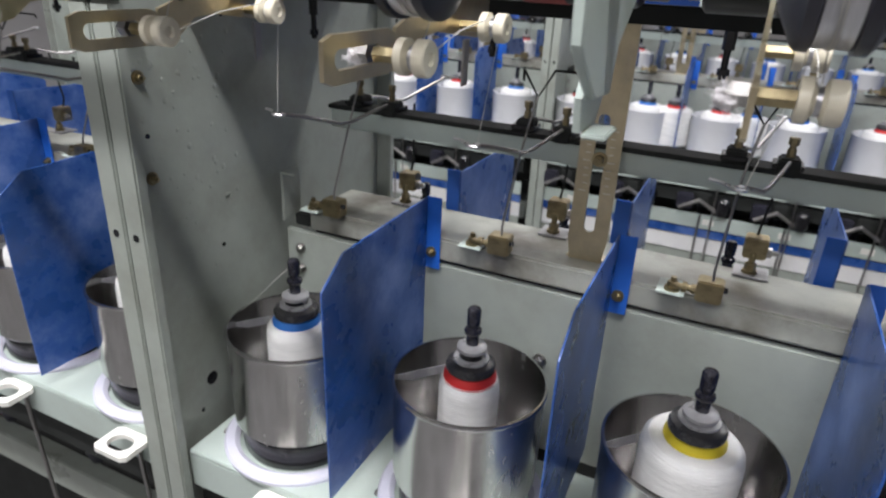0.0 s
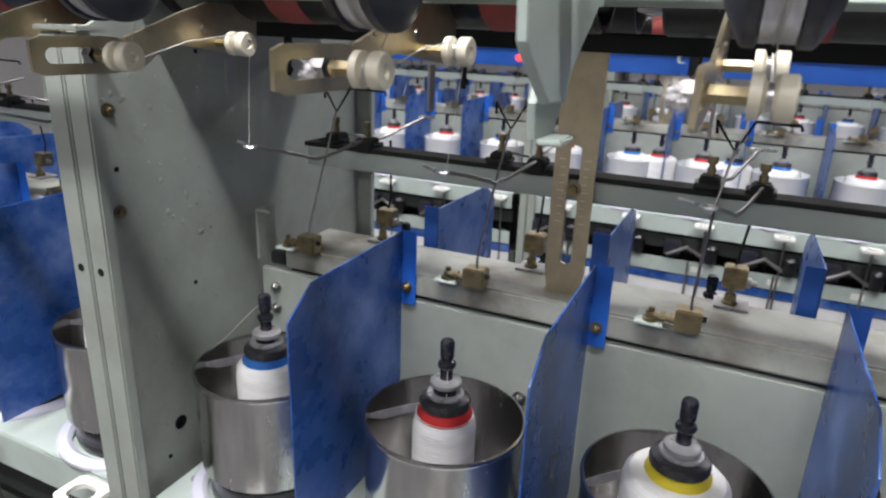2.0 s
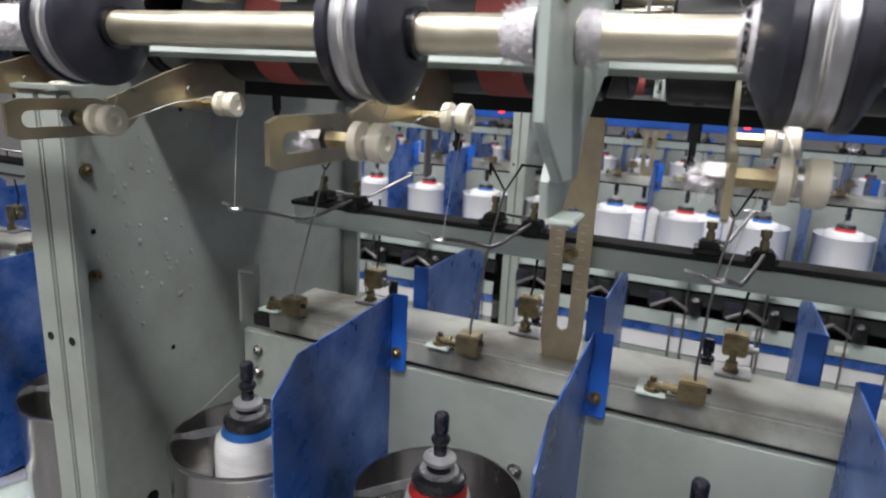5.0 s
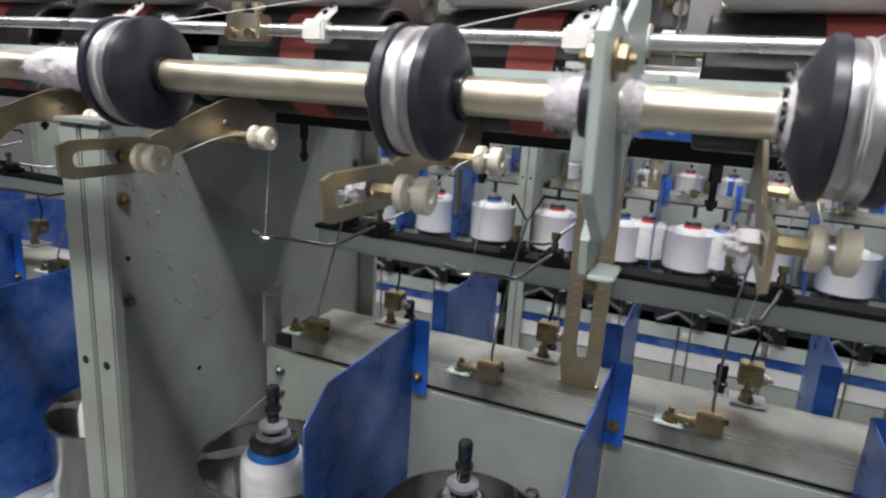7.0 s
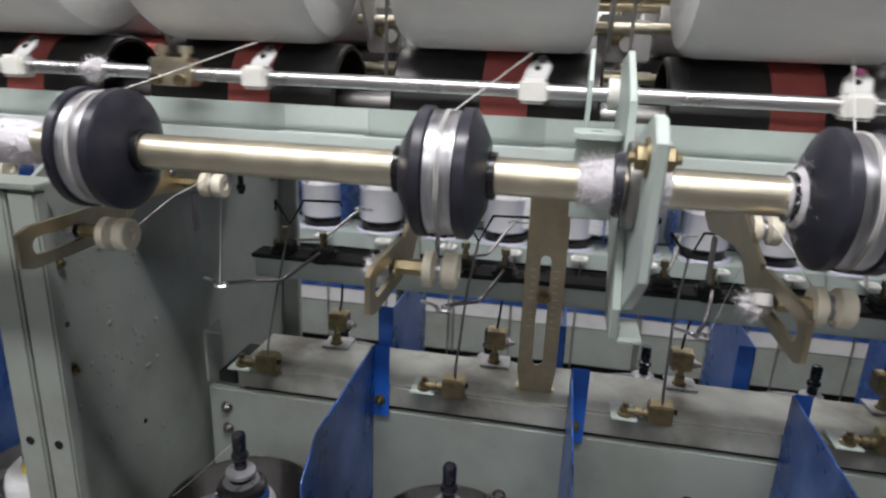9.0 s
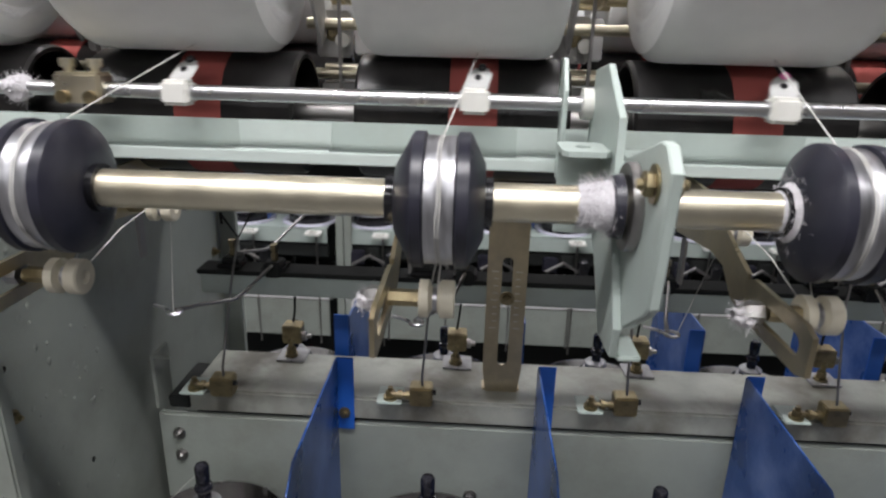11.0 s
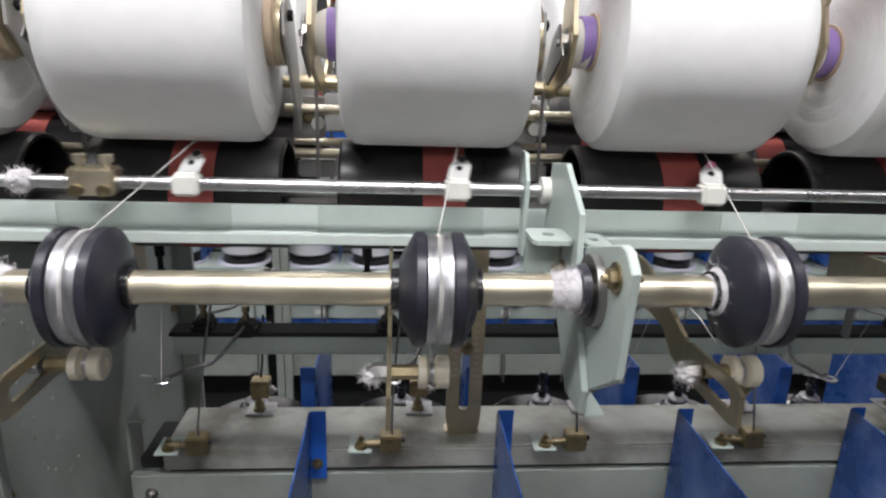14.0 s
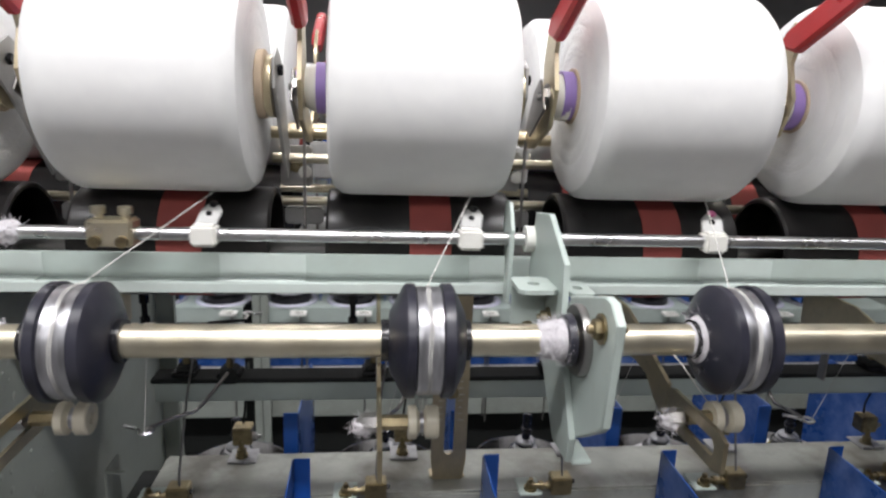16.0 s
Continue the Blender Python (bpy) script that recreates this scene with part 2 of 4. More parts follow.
def plate(outline, axis, a, b, bev=0.001, bm=None):
    """A sheet cut to an outline, from a to b along the axis."""
    own = bm or bmesh.new()
    lay = {"x": lambda u, v, w: (w, u, v), "y": lambda u, v, w: (u, w, v), "z": lambda u, v, w: (u, v, w)}[axis]
    lo = [own.verts.new(lay(u, v, a)) for u, v in outline]
    hi = [own.verts.new(lay(u, v, b)) for u, v in outline]
    n = len(lo)
    f = [own.faces.new(lo), own.faces.new(hi[::-1])]
    for i in range(n):
        f.append(own.faces.new((lo[i], hi[i], hi[(i + 1) % n], lo[(i + 1) % n])))
    if bev:
        es = list({e for g in f[:2] for e in g.edges})
        bmesh.ops.bevel(own, geom=es, offset=bev, segments=1, affect="EDGES", clamp_overlap=True)
    return own


def slotted(u0, u1, v0, v1, su0, su1, sv0, sv1, axis, a, b, n=6):
    """A rectangular sheet with one rounded slot through it."""
    own = bmesh.new()
    lay = {"x": lambda u, v, w: (w, u, v), "y": lambda u, v, w: (u, w, v), "z": lambda u, v, w: (u, v, w)}[axis]
    su, sv = (su0 + su1) / 2, (sv0 + sv1) / 2
    hole, rim = [], []
    wide = su1 - su0 > sv1 - sv0
    rad = min(su1 - su0, sv1 - sv0) / 2
    for q in range(4 * n):
        t = 2 * math.pi * (q + 0.5) / (4 * n)
        c, s = math.cos(t), math.sin(t)
        off = (max(su1 - su0, sv1 - sv0) / 2 - rad)
        hu = su + c * rad + (off * (1 if c > 0 else -1) if wide else 0)
        hv = sv + s * rad + (0 if wide else off * (1 if s > 0 else -1))
        k = max(abs(c), abs(s))
        ru = (u0 + u1) / 2 + (u1 - u0) / 2 * c / k
        rv = (v0 + v1) / 2 + (v1 - v0) / 2 * s / k
        hole.append((hu, hv)), rim.append((ru, rv))
    m = len(hole)
    grid = [[own.verts.new(lay(u, v, w)) for u, v in ring] for ring, w in ((rim, a), (hole, a), (hole, b), (rim, b))]
    for j in range(4):
        p, q = grid[j], grid[(j + 1) % 4]
        for i in range(m):
            own.faces.new((p[i], p[(i + 1) % m], q[(i + 1) % m], q[i]))
    return own


def bolt(at, r=0.006, axis="y", out=-1, bm=None):
    """A hexagon head with a washer, proud of a face."""
    own = bm or bmesh.new()
    k = {"x": 0, "y": 1, "z": 2}[axis]
    lathe([(0, r * 1.5), (out * 0.0015, r * 1.5)], axis, 16, own, at)
    p = list(at)
    p[k] += out * 0.0015
    lathe([(0, r), (out * 0.004, r), (out * 0.005, r * 0.8)], axis, 6, own, p)
    p[k] += out * 0.005
    lathe([(0, r * 0.45), (out * 0.003, r * 0.4)], axis, 10, own, p)
    return own

# ---- the hall ----
X0, X1, Y0, Y1, TOP = -5.0, 6.0, -4.2, 6.4, 3.4
tagged(part("floor", box(X0, X1, Y0, Y1, -0.1, 0, 0), "floor"), "worn light grey concrete workshop floor", "floor", kind="structure")
tagged(part("ceiling", box(X0, X1, Y0, Y1, TOP, TOP + 0.1, 0), "wall"), "plain off-white hall ceiling", "ceiling", kind="structure")
tagged(part("wall_south", box(X0, X1, Y0 - 0.1, Y0, 0, TOP, 0), "wall"), "plain off-white hall wall", "wall", kind="structure")
tagged(part("wall_north", box(X0, X1, Y1, Y1 + 0.1, 0, TOP, 0), "wall"), "plain off-white hall wall", "wall", kind="structure")
tagged(part("wall_west", box(X0 - 0.1, X0, Y0 - 0.1, Y1 + 0.1, 0, TOP, 0), "wall"), "plain off-white hall wall", "wall", kind="structure")
tagged(part("wall_east", box(X1, X1 + 0.1, Y0 - 0.1, Y1 + 0.1, 0, TOP, 0), "wall"), "plain off-white hall wall", "wall", kind="structure")


def ceiling_light():
    t = thing("ceiling_light", pose(LAMPS[0][0], LAMPS[0][1], LAMP_Z), "white tube fitting hung over the aisle", "lamp", "lamps over the aisles")
    part("housing", plate([(-0.09, 0), (0.09, 0), (0.05, 0.05), (-0.05, 0.05)], "x", -0.66, 0.66), "white", t)
    for y in (-0.045, 0.045):
        part("tube", lathe([(-0.6, 0.013), (0.6, 0.013)], "x", 12, None, (0, y, -0.02)), "tube", t)
    for x in (-0.4, 0.4):
        part("hanger", tube([(x, 0, 0.045), (x, 0, TOP - LAMP_Z)], 0.004), "wire", t)
    return t


fitting = ceiling_light()
for lx, ly, lw in LAMPS[1:]:
    copy_thing(fitting, pose(lx, ly, LAMP_Z))

PITCH = 0.225
MID = 0.146          # the machine's centre line
BACK = 2 * MID       # the stand's depth
ROW2 = 0.335         # the far spindle row
LIFT = 0.0
RAIL = 0.700         # top of the spindle rails
UP = 0.2225           # pitch of the winding heads
HEADS = 0.018        # a winding head's centre


# ---- one frame of the machine: post, panel, rails and beam ----
def frame_stand(m):
    t = thing("frame_stand", m, "grey-green sheet steel frame stand with folded flanges", "machine frame", "frame stands")
    part("panel", plate([(-0.098, 0.02), (BACK + 0.098, 0.02), (BACK + 0.098, 1.215), (BACK + 0.02, 1.26), (-0.02, 1.26), (-0.098, 1.215)], "x", -0.002, 0.002), "green", t)
    for s, y in ((-1, -0.098), (1, BACK + 0.098)):
        a, b = sorted((y, y + s * 0.014))
        part("flange", box(-0.0275, -0.0015, a, b, 0.0, 1.218, 0.002), "green", t)
        part("flange", box(0.0015, 0.0275, a, b, 0.0, 1.218, 0.002), "green", t)
        part("top_lip", box(-0.030, 0.030, y - 0.016, y + 0.016, 1.219, 1.224, 0.001), "green", t)
        for z in (1.145, 1.040):
            part("bolt", bolt((0.0022, y + (0.026 if s < 0 else -0.026), z), 0.0048, "x", 1), "brass", t)
        for x in (-0.0145, 0.0145):
            part("hole", lathe([(-0.0005 * s, 0.0042), (0.0006 * s, 0.0042)], "y", 14, None, (x, y + s * 0.014, 0.988)), "gloss_black", t, "dark drilled hole")
    part("hole", lathe([(0, 0.009), (0.0006, 0.009)], "x", 18, None, (0.0021, -0.024, 0.757)), "gloss_black", t, "dark drilled hole")
    rng = random.Random(5)
    runs = bmesh.new()
    for _ in range(70):
        r = bmesh.ops.create_icosphere(runs, subdivisions=1, radius=1.0)
        c = Vector((0.002, rng.uniform(-0.085, 0.06), rng.uniform(0.98, 1.19) if rng.random() < 0.75 else rng.uniform(0.75, 1.0)))
        w = rng.uniform(0.0015, 0.0038)
        for v in r["verts"]:
            v.co = Vector((v.co.x * 0.0011, v.co.y * w, v.co.z * w * rng.uniform(0.9, 1.5))) + c
    tagged(part("paint_run", runs, "green", t, "blistered paint runs"), "blistered paint runs", kind="stuff")
    for y, z in ((-0.07, 1.085), (-0.045, 0.72), (0.05, 1.20), (0.02, 0.93)):
        part("hole", lathe([(0, 0.0028), (0.0006, 0.0028)], "x", 12, None, (0.0021, y, z)), "gloss_black", t, "dark drilled hole")
    return t


STAND_X = -0.3505
stand = frame_stand(pose(STAND_X, 0, 0))
SPAN = 2.47
stands = [stand] + [copy_thing(stand, pose(STAND_X + k * SPAN, 0, 0)) for k in (-1, 1)]


def spindle_rail(x0, x1, m):
    t = thing("spindle_rail", m, "pale mint painted steel spindle rail with folded front", "machine rail", "spindle rails")
    part("top", box(x0, x1, -0.093, 0.098, RAIL - 0.004, RAIL, 0.0015), "mint", t)
    part("front_lip", box(x0, x1, -0.093, -0.089, RAIL - 0.055, RAIL - 0.0045, 0.001), "mint", t)
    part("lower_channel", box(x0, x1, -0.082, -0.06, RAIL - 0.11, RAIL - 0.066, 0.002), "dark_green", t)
    for k in range(int((x1 - x0) / PITCH)):
        part("rivet", lathe([(0, 0.005), (0.002, 0.0045), (0.003, 0.002)], "z", 12, None, (x0 + 0.018 + k * PITCH, -0.045, RAIL)), "wire", t)
    return t


def beam(x0, x1, m):
    t = thing("centre_beam", m, "dusty grey-green box beam between the two spindle rows", "machine beam")
    part("cover", box(x0 + 0.045, x1, 0.113, 0.213, 0.931, 0.960, 0.003), "beam", t)
    part("front_panel", box(x0 + 0.004, x1, 0.1145, 0.125, RAIL, 0.9262, 0.003), "green", t)
    # recessed black strip paints the shade in the gap below the cover
    part("seam_shade", box(x0 + 0.05, x1, 0.120, 0.124, 0.9264, 0.9308, 0), "gloss_black", t, "black strip for the shade in the seam under the cover")
    part("back_panel", box(x0 + 0.004, x1, 0.2015, 0.2115, RAIL, 0.929, 0.003), "green", t)
    part("end_bracket", box(x0 + 0.013, x0 + 0.016, 0.098, 0.135, 0.942, 1.009, 0.001), "green", t)
    part("end_fold", box(x0 + 0.013, x0 + 0.036, 0.098, 0.101, 1.006, 1.009, 0.0008), "green", t)
    part("end_angle", box(x0 + 0.017, x0 + 0.043, 0.118, 0.20, 0.931, 0.947, 0.002), "dark_green", t)
    for z in (0.90, 0.87):
        part("bolt", bolt((x0 + 0.028, 0.1143, z), 0.005, "y", -1), "wire", t)
    for k in range(1, 5):
        part("bolt", bolt((x0 + 0.025 + k * 0.35, 0.1143, 0.832), 0.0055, "y", -1), "wire", t)
    return t


def guide_rail(x0, x1, m):
    t = thing("guide_rail", m, "grey-green angle rail with black top carrying yarn guides", "machine rail", "guide rails")
    part("channel", box(x0, x1, 0.1578, 0.1618, 1.0625, 1.0855, 0.001), "mint", t)
    part("black_strip", box(x0 - 0.004, x1, 0.1568, 0.1898, 1.0860, 1.0915, 0.001), "dark_green", t)
    part("back_leaf", box(x0, x1, 0.1858, 0.1898, 1.0615, 1.0855, 0.001), "dark_green", t)
    return t


RUN0, RUN1 = STAND_X + 0.0225, STAND_X + SPAN - 0.0275
west = pose(-SPAN, 0, 0)
set_rows = []
for m in (pose(0, 0, 0), west):
    set_rows.append(spindle_rail(RUN0, RUN1, m))
    set_rows.append(spindle_rail(-RUN1, -RUN0, m @ pose(0, ROW2, LIFT, 0, 0, 180)))
    set_rows.append(beam(RUN0 - 0.003, RUN1, m))
    set_rows.append(guide_rail(-0.278, RUN1 - 0.05, m))


# ---- spindles with their pots and bobbins ----
def spindle_pot(m, skin="steel", says="brushed stainless spindle pot on a pale lilac ring"):
    t = thing("spindle_pot", m, says, "spindle pot", "spindle pots")
    part("base_ring", lathe([(0, 0.097), (0.004, 0.097), (0.007, 0.094), (0.008, 0.084), (0.004, 0.078), (0, 0.078)], "z", 48, closed=True), "lilac", t)
    part("rotor", lathe([(0.0, 0.070), (0.006, 0.073), (0.034, 0.073), (0.0385, 0.066)], "z", 40), "gloss_black", t)
    part("pot", lathe([(0.039, 0.066), (0.040, 0.077), (0.044, 0.0800), (0.156, 0.0815), (0.1590, 0.0830), (0.1615, 0.0824), (0.1620, 0.0800), (0.157, 0.0790), (0.050, 0.0775), (0.046, 0.02)], "z", 56), skin, t)
    strip = bmesh.new()
    rows = []
    for x, y, z, h in ((-0.0760, -0.021, 0.152, 0.006), (-0.066, -0.012, 0.154, 0.011), (-0.048, 0.003, 0.157, 0.010), (-0.030, 0.020, 0.158, 0.008), (-0.016, 0.040, 0.158, 0.006), (-0.012, 0.056, 0.156, 0.006)):
        d = Vector((-x, -y, 0)).normalized() * 0.0014
        rows.append([strip.verts.new(c) for c in ((x, y, z), (x + d.x, y + d.y, z), (x + d.x, y + d.y, z - h), (x, y, z - h))])
    for p, q in zip(rows, rows[1:]):
        for j in range(4):
            strip.faces.new((p[j], q[j], q[(j + 1) % 4], p[(j + 1) % 4]))
    strip.faces.new(rows[0])
    strip.faces.new(rows[-1][::-1])
    part("clip", strip, "frost", t, "frosted flat strip hooked in the rim")
    return t


def yarn_bobbin(m, ring, radius, top, tip=0.947):
    t = thing("yarn_bobbin", m, "white yarn bobbin with %s core ring in a pot" % ring, "bobbin", "bobbins in the pots")
    z = RAIL
    h = top - z
    part("yarn", lathe([(0.058, radius), (h - 0.016, radius), (h - 0.007, radius * 0.96), (h - 0.002, radius * 0.86), (h - 0.0005, 0.0295), (h - 0.003, 0.02)], "z", 40), "bobbin_yarn", t)
    part("core_ring", lathe([(h - 0.003, 0.0285), (h + 0.002, 0.0282), (h + 0.007, 0.0255), (h + 0.0075, 0.020)], "z", 36), "ring_" + ring, t)
    cap = part("cap", lathe([(h + 0.0075, 0.0235), (h + 0.009, 0.0258), (h + 0.014, 0.0262), (h + 0.0175, 0.0245), (h + 0.0195, 0.0195)], "z", 36), "grey", t, "worn dark grey cap")
    part("washer", lathe([(h + 0.0195, 0.0180), (h + 0.0205, 0.0190), (h + 0.0225, 0.0186), (h + 0.0232, 0.0130)], "z", 28), "pale", cap, "bare metal washer")
    end = tip - z
    neck = part("neck", lathe([(h + 0.0230, 0.0124), (end - 0.0505, 0.0124)], "z", 24), "gloss_black", t)
    part("knob", lathe([(0.0118, 0.0026), (0.0150, 0.0026), (0.0158, 0.0016)], "x", 10, None, (0, 0, h + 0.027)), "wire", neck)
    part("collar", lathe([(end - 0.0505, 0.0140), (end - 0.0490, 0.0158), (end - 0.0455, 0.0158), (end - 0.0440, 0.0140), (end - 0.0425, 0.008)], "z", 28), "pale", t, "pale plastic collar")
    part("spindle_tip", lathe([(end - 0.0430, 0.0066), (end - 0.0320, 0.0064), (end - 0.0300, 0.0084), (end - 0.0270, 0.0093), (end - 0.0245, 0.0084), (end - 0.0230, 0.0056), (end - 0.0205, 0.0056), (end - 0.0190, 0.0070), (end - 0.0035, 0.0072), (end - 0.0008, 0.0058), (end, 0.0030)], "z", 24), "tip_black", t)
    return t


LOW = list(set_rows) + list(stands)
KINDS = [("blue", 0.036, 0.868), ("red", 0.0325, 0.866), ("yellow", 0.047, 0.873), ("red", 0.050, 0.868)]
pot0 = spindle_pot(pose(0, 0, RAIL))
bobs = {}
SPIN = range(-9, 9)


def spindle_x(k):
    # the stand takes up a little room between two sections
    return PITCH * k if k >= -1 else PITCH * k - 0.010


for k in SPIN:
    for y in (0.0, ROW2):
        where = pose(spindle_x(k), y, RAIL + (0 if y == 0 else LIFT), 0, 0, 0 if y == 0 else 180)
        LOW.append(pot0 if (k == SPIN[0] and y == 0.0) else copy_thing(pot0, where))
        if k == SPIN[0] and y == 0.0:
            pot0.matrix_basis = where
        i = {-1: 0, 0: 1, 1: 2}.get(k, (k * 7 + (3 if y else 0)) % 4) if y == 0 else (k * 3 + 1) % 4
        if i not in bobs:
            bobs[i] = yarn_bobbin(where, *KINDS[i])
            LOW.append(bobs[i])
        else:
            LOW.append(copy_thing(bobs[i], where))


def pedal(m):
    t = thing("brake_lever", m, "white nylon brake lever with an oval finger hole", "lever", "brake levers")
    part("paddle", slotted(-0.028, 0.028, -0.138, -0.0935, -0.018, 0.018, -0.130, -0.104, "z", RAIL - 0.016, RAIL - 0.009), "white", t)
    part("stem", box(-0.02, 0.02, -0.0930, -0.080, RAIL - 0.017, RAIL - 0.008, 0.001), "white", t)
    part("pull_rod", tube([(0.005, -0.098, RAIL - 0.018), (0.006, -0.085, 0.25)], 0.003), "wire", t)
    return t


lever = pedal(pose(spindle_x(-2) + 0.04, 0, 0))
LOW.append(lever)
for k in SPIN:
    if k != -2:
        LOW.append(copy_thing(lever, pose(spindle_x(k) + 0.04, 0, 0)))
    LOW.append(copy_thing(lever, pose(spindle_x(k) - 0.04, ROW2, LIFT, 0, 0, 180)))


# ---- blue dividers ----
def divider(m):
    t = thing("divider_plate", m, "scuffed blue painted sheet divider between spindle pots", "divider", "blue dividers")
    part("sheet", plate([(0.112, 0.732), (-0.100, 0.732), (-0.103, 0.985), (-0.066, 1.012), (0.112, 1.016)], "x", -0.001, 0.001, 0.0004), "blue", t)
    tab = part("tab", box(0.001, 0.0195, 0.1106, 0.1126, 0.925, 1.017, 0.0006), "blue_edge", t, "bright blue folded tab")
    part("bolt", bolt((0.0085, 0.1106, 0.947), 0.0045, "y", -1), "brass", tab)
    return t


div0 = divider(pose(-0.112, -0.001, -0.005))
LOW.append(div0)
for k in SPIN:
    x = -0.112 + PITCH * k if k >= 0 else -0.112 + PITCH * k - (0.02 if k < -1 else 0)
    if k not in (0, -1):
        LOW.append(copy_thing(div0, pose(x, -0.001, -0.005)))
    LOW.append(copy_thing(div0, pose(x + 0.218, ROW2, -0.005, 0, 0, 180)))


# ---- yarn brakes on the beam ----
def yarn_brake(m):
    t = thing("wire_block", m, "small brass block on a foot holding a drop wire", "machine fitting", "brass blocks on the beam")
    part("foot", box(-0.062, -0.034, 0.100, 0.136, 0.9635, 0.9665, 0.001), "mint", t)
    screw = lathe([(0.9665, 0.008), (0.970, 0.008)], "z", 18, None, (-0.047, 0.110, 0))
    lathe([(0.970, 0.0055), (0.976, 0.0055)], "z", 6, screw, (-0.047, 0.110, 0))
    lathe([(0.976, 0.003), (0.981, 0.003)], "z", 10, screw, (-0.047, 0.110, 0))
    part("screw", screw, "brass", t)
    part("spacer", lathe([(-0.045, 0.0032), (-0.038, 0.0032), (-0.038, 0.0056), (-0.033, 0.0056), (-0.033, 0.0034), (-0.029, 0.0034), (-0.029, 0.0050), (-0.024, 0.0050)], "x", 10, None, (0, 0.106, 0.974)), "brass", t, "threaded brass stud with nuts")
    part("block", box(-0.024, 0.001, 0.096, 0.116, 0.9655, 0.988, 0.0015), "brass", t)
    part("set_screw", lathe([(0.001, 0.003), (0.005, 0.0028)], "x", 10, None, (0, 0.104, 0.980)), "gloss_black", t)
    part("drop_wire", tube([(-0.010, 0.104, 0.985), (-0.011, 0.106, 0.998), (-0.006, 0.138, 1.085), (0.002, 0.150, 1.138)], 0.0014, 8), "wire", t)
    part("fork", tube([(-0.016, 0.152, 1.152), (-0.018, 0.155, 1.164), (0.002, 0.1505, 1.137), (0.016, 0.160, 1.165), (0.055, 0.175, 1.163), (0.057, 0.176, 1.158)], 0.0016, 8), "dark_green", t, "dark bent wire fork")
    return t


def raised_block(m):
    """The far row's block, on a stud at the beam's back edge."""
    t = thing("raised_wire_block", m, "brass block raised on a screw stud holding a wire", "machine fitting", "raised brass blocks")
    part("foot", box(0.004, 0.040, 0.186, 0.220, 0.9635, 0.9660, 0.0008), "pale", t)
    stud = lathe([(0.966, 0.008), (0.969, 0.008)], "z", 16, None, (0.020, 0.200, 0))
    lathe([(0.969, 0.006), (0.977, 0.006)], "z", 6, stud, (0.020, 0.200, 0))
    lathe([(0.977, 0.0035), (0.990, 0.0035)], "z", 12, stud, (0.020, 0.200, 0))
    part("stud", stud, "brass", t)
    part("block", box(0.009, 0.033, 0.199, 0.220, 0.982, 1.006, 0.0015), "brass", t)
    part("side_screw", lathe([(0.0332, 0.006), (0.038, 0.006), (0.0385, 0.003), (0.044, 0.003)], "x", 12, None, (0, 0.208, 0.990)), "wire", t)
    part("wire", tube([(0.020, 0.214, 1.004), (0.022, 0.217, 1.02), (0.030, 0.200, 1.10)], 0.0015, 8), "dark_green", t)
    return t


brake0 = yarn_brake(pose(-0.004, 0, -0.003))
raised0 = raised_block(pose(0, 0, -0.003))
LOW.append(brake0)
for k in SPIN:
    if k:
        LOW.append(copy_thing(brake0, pose(spindle_x(k) - 0.004, 0, -0.003)))
    LOW.append(copy_thing(raised0, pose(spindle_x(k) + (0.016 if k == -1 else 0), 0, -0.003)) if k else raised0)


# ---- guide clips and balloon guides on the rail ----
def balloon_guide(m):
    """Clip on the rail at the origin, arm reaching forward to above the spindle."""
    t = thing("balloon_guide", m, "black clip with brass screw and bent wire guide arm", "yarn guide", "balloon guides on the rail")
    part("clip", box(-0.010, 0.010, -0.013, 0.012, -0.006, 0.012, 0.002), "dark_green", t)
    part("jaw", box(-0.014, 0.014, -0.010, 0.016, 0.0005, 0.006, 0.001), "gloss_black", t)
    s = lathe([(0.012, 0.0042), (0.020, 0.0042)], "z", 6)
    lathe([(0.020, 0.003), (0.024, 0.003)], "z", 12, s)
    lathe([(0.024, 0.005), (0.031, 0.005)], "z", 6, s)
    part("screw", s, "brass", t)
    part("tail", lathe([(-0.030, 0.0035), (-0.006, 0.0035)], "z", 6), "dark_green", t)
    pts = [(0.0, -0.012, 0.009), (-0.004, -0.030, 0.006), (-0.015, -0.066, -0.003), (-0.020, -0.082, -0.004), (-0.025, -0.098, 0.001), (-0.034, -0.128, 0.010), (-0.043, -0.160, 0.018)]
    part("arm", tube(pts, 0.0021, 10), "wire", t)
    eye = [(-0.041 + 0.006 * math.sin(a), -0.166 + 0.006 * math.cos(a), 0.019) for a in [0.0, 0.7, 1.4, 2.1, 2.8, 3.5, 4.2, 4.9]]
    eye += [(-0.054, -0.160, 0.020), (-0.064, -0.158, 0.021)]
    part("eye", tube(eye, 0.0016, 8), "chrome", t)
    return t


bg0 = balloon_guide(pose(0.028, 0.1658, 1.0920))
LOW.append(bg0)
for k in SPIN:
    if k:
        LOW.append(copy_thing(bg0, pose(spindle_x(k) + (0.028 if k != -1 else 0.033), 0.1658, 1.0920)))
    LOW.append(copy_thing(bg0, pose(spindle_x(k) - 0.020, 0.1768, 1.0920, 0, 0, 180)))


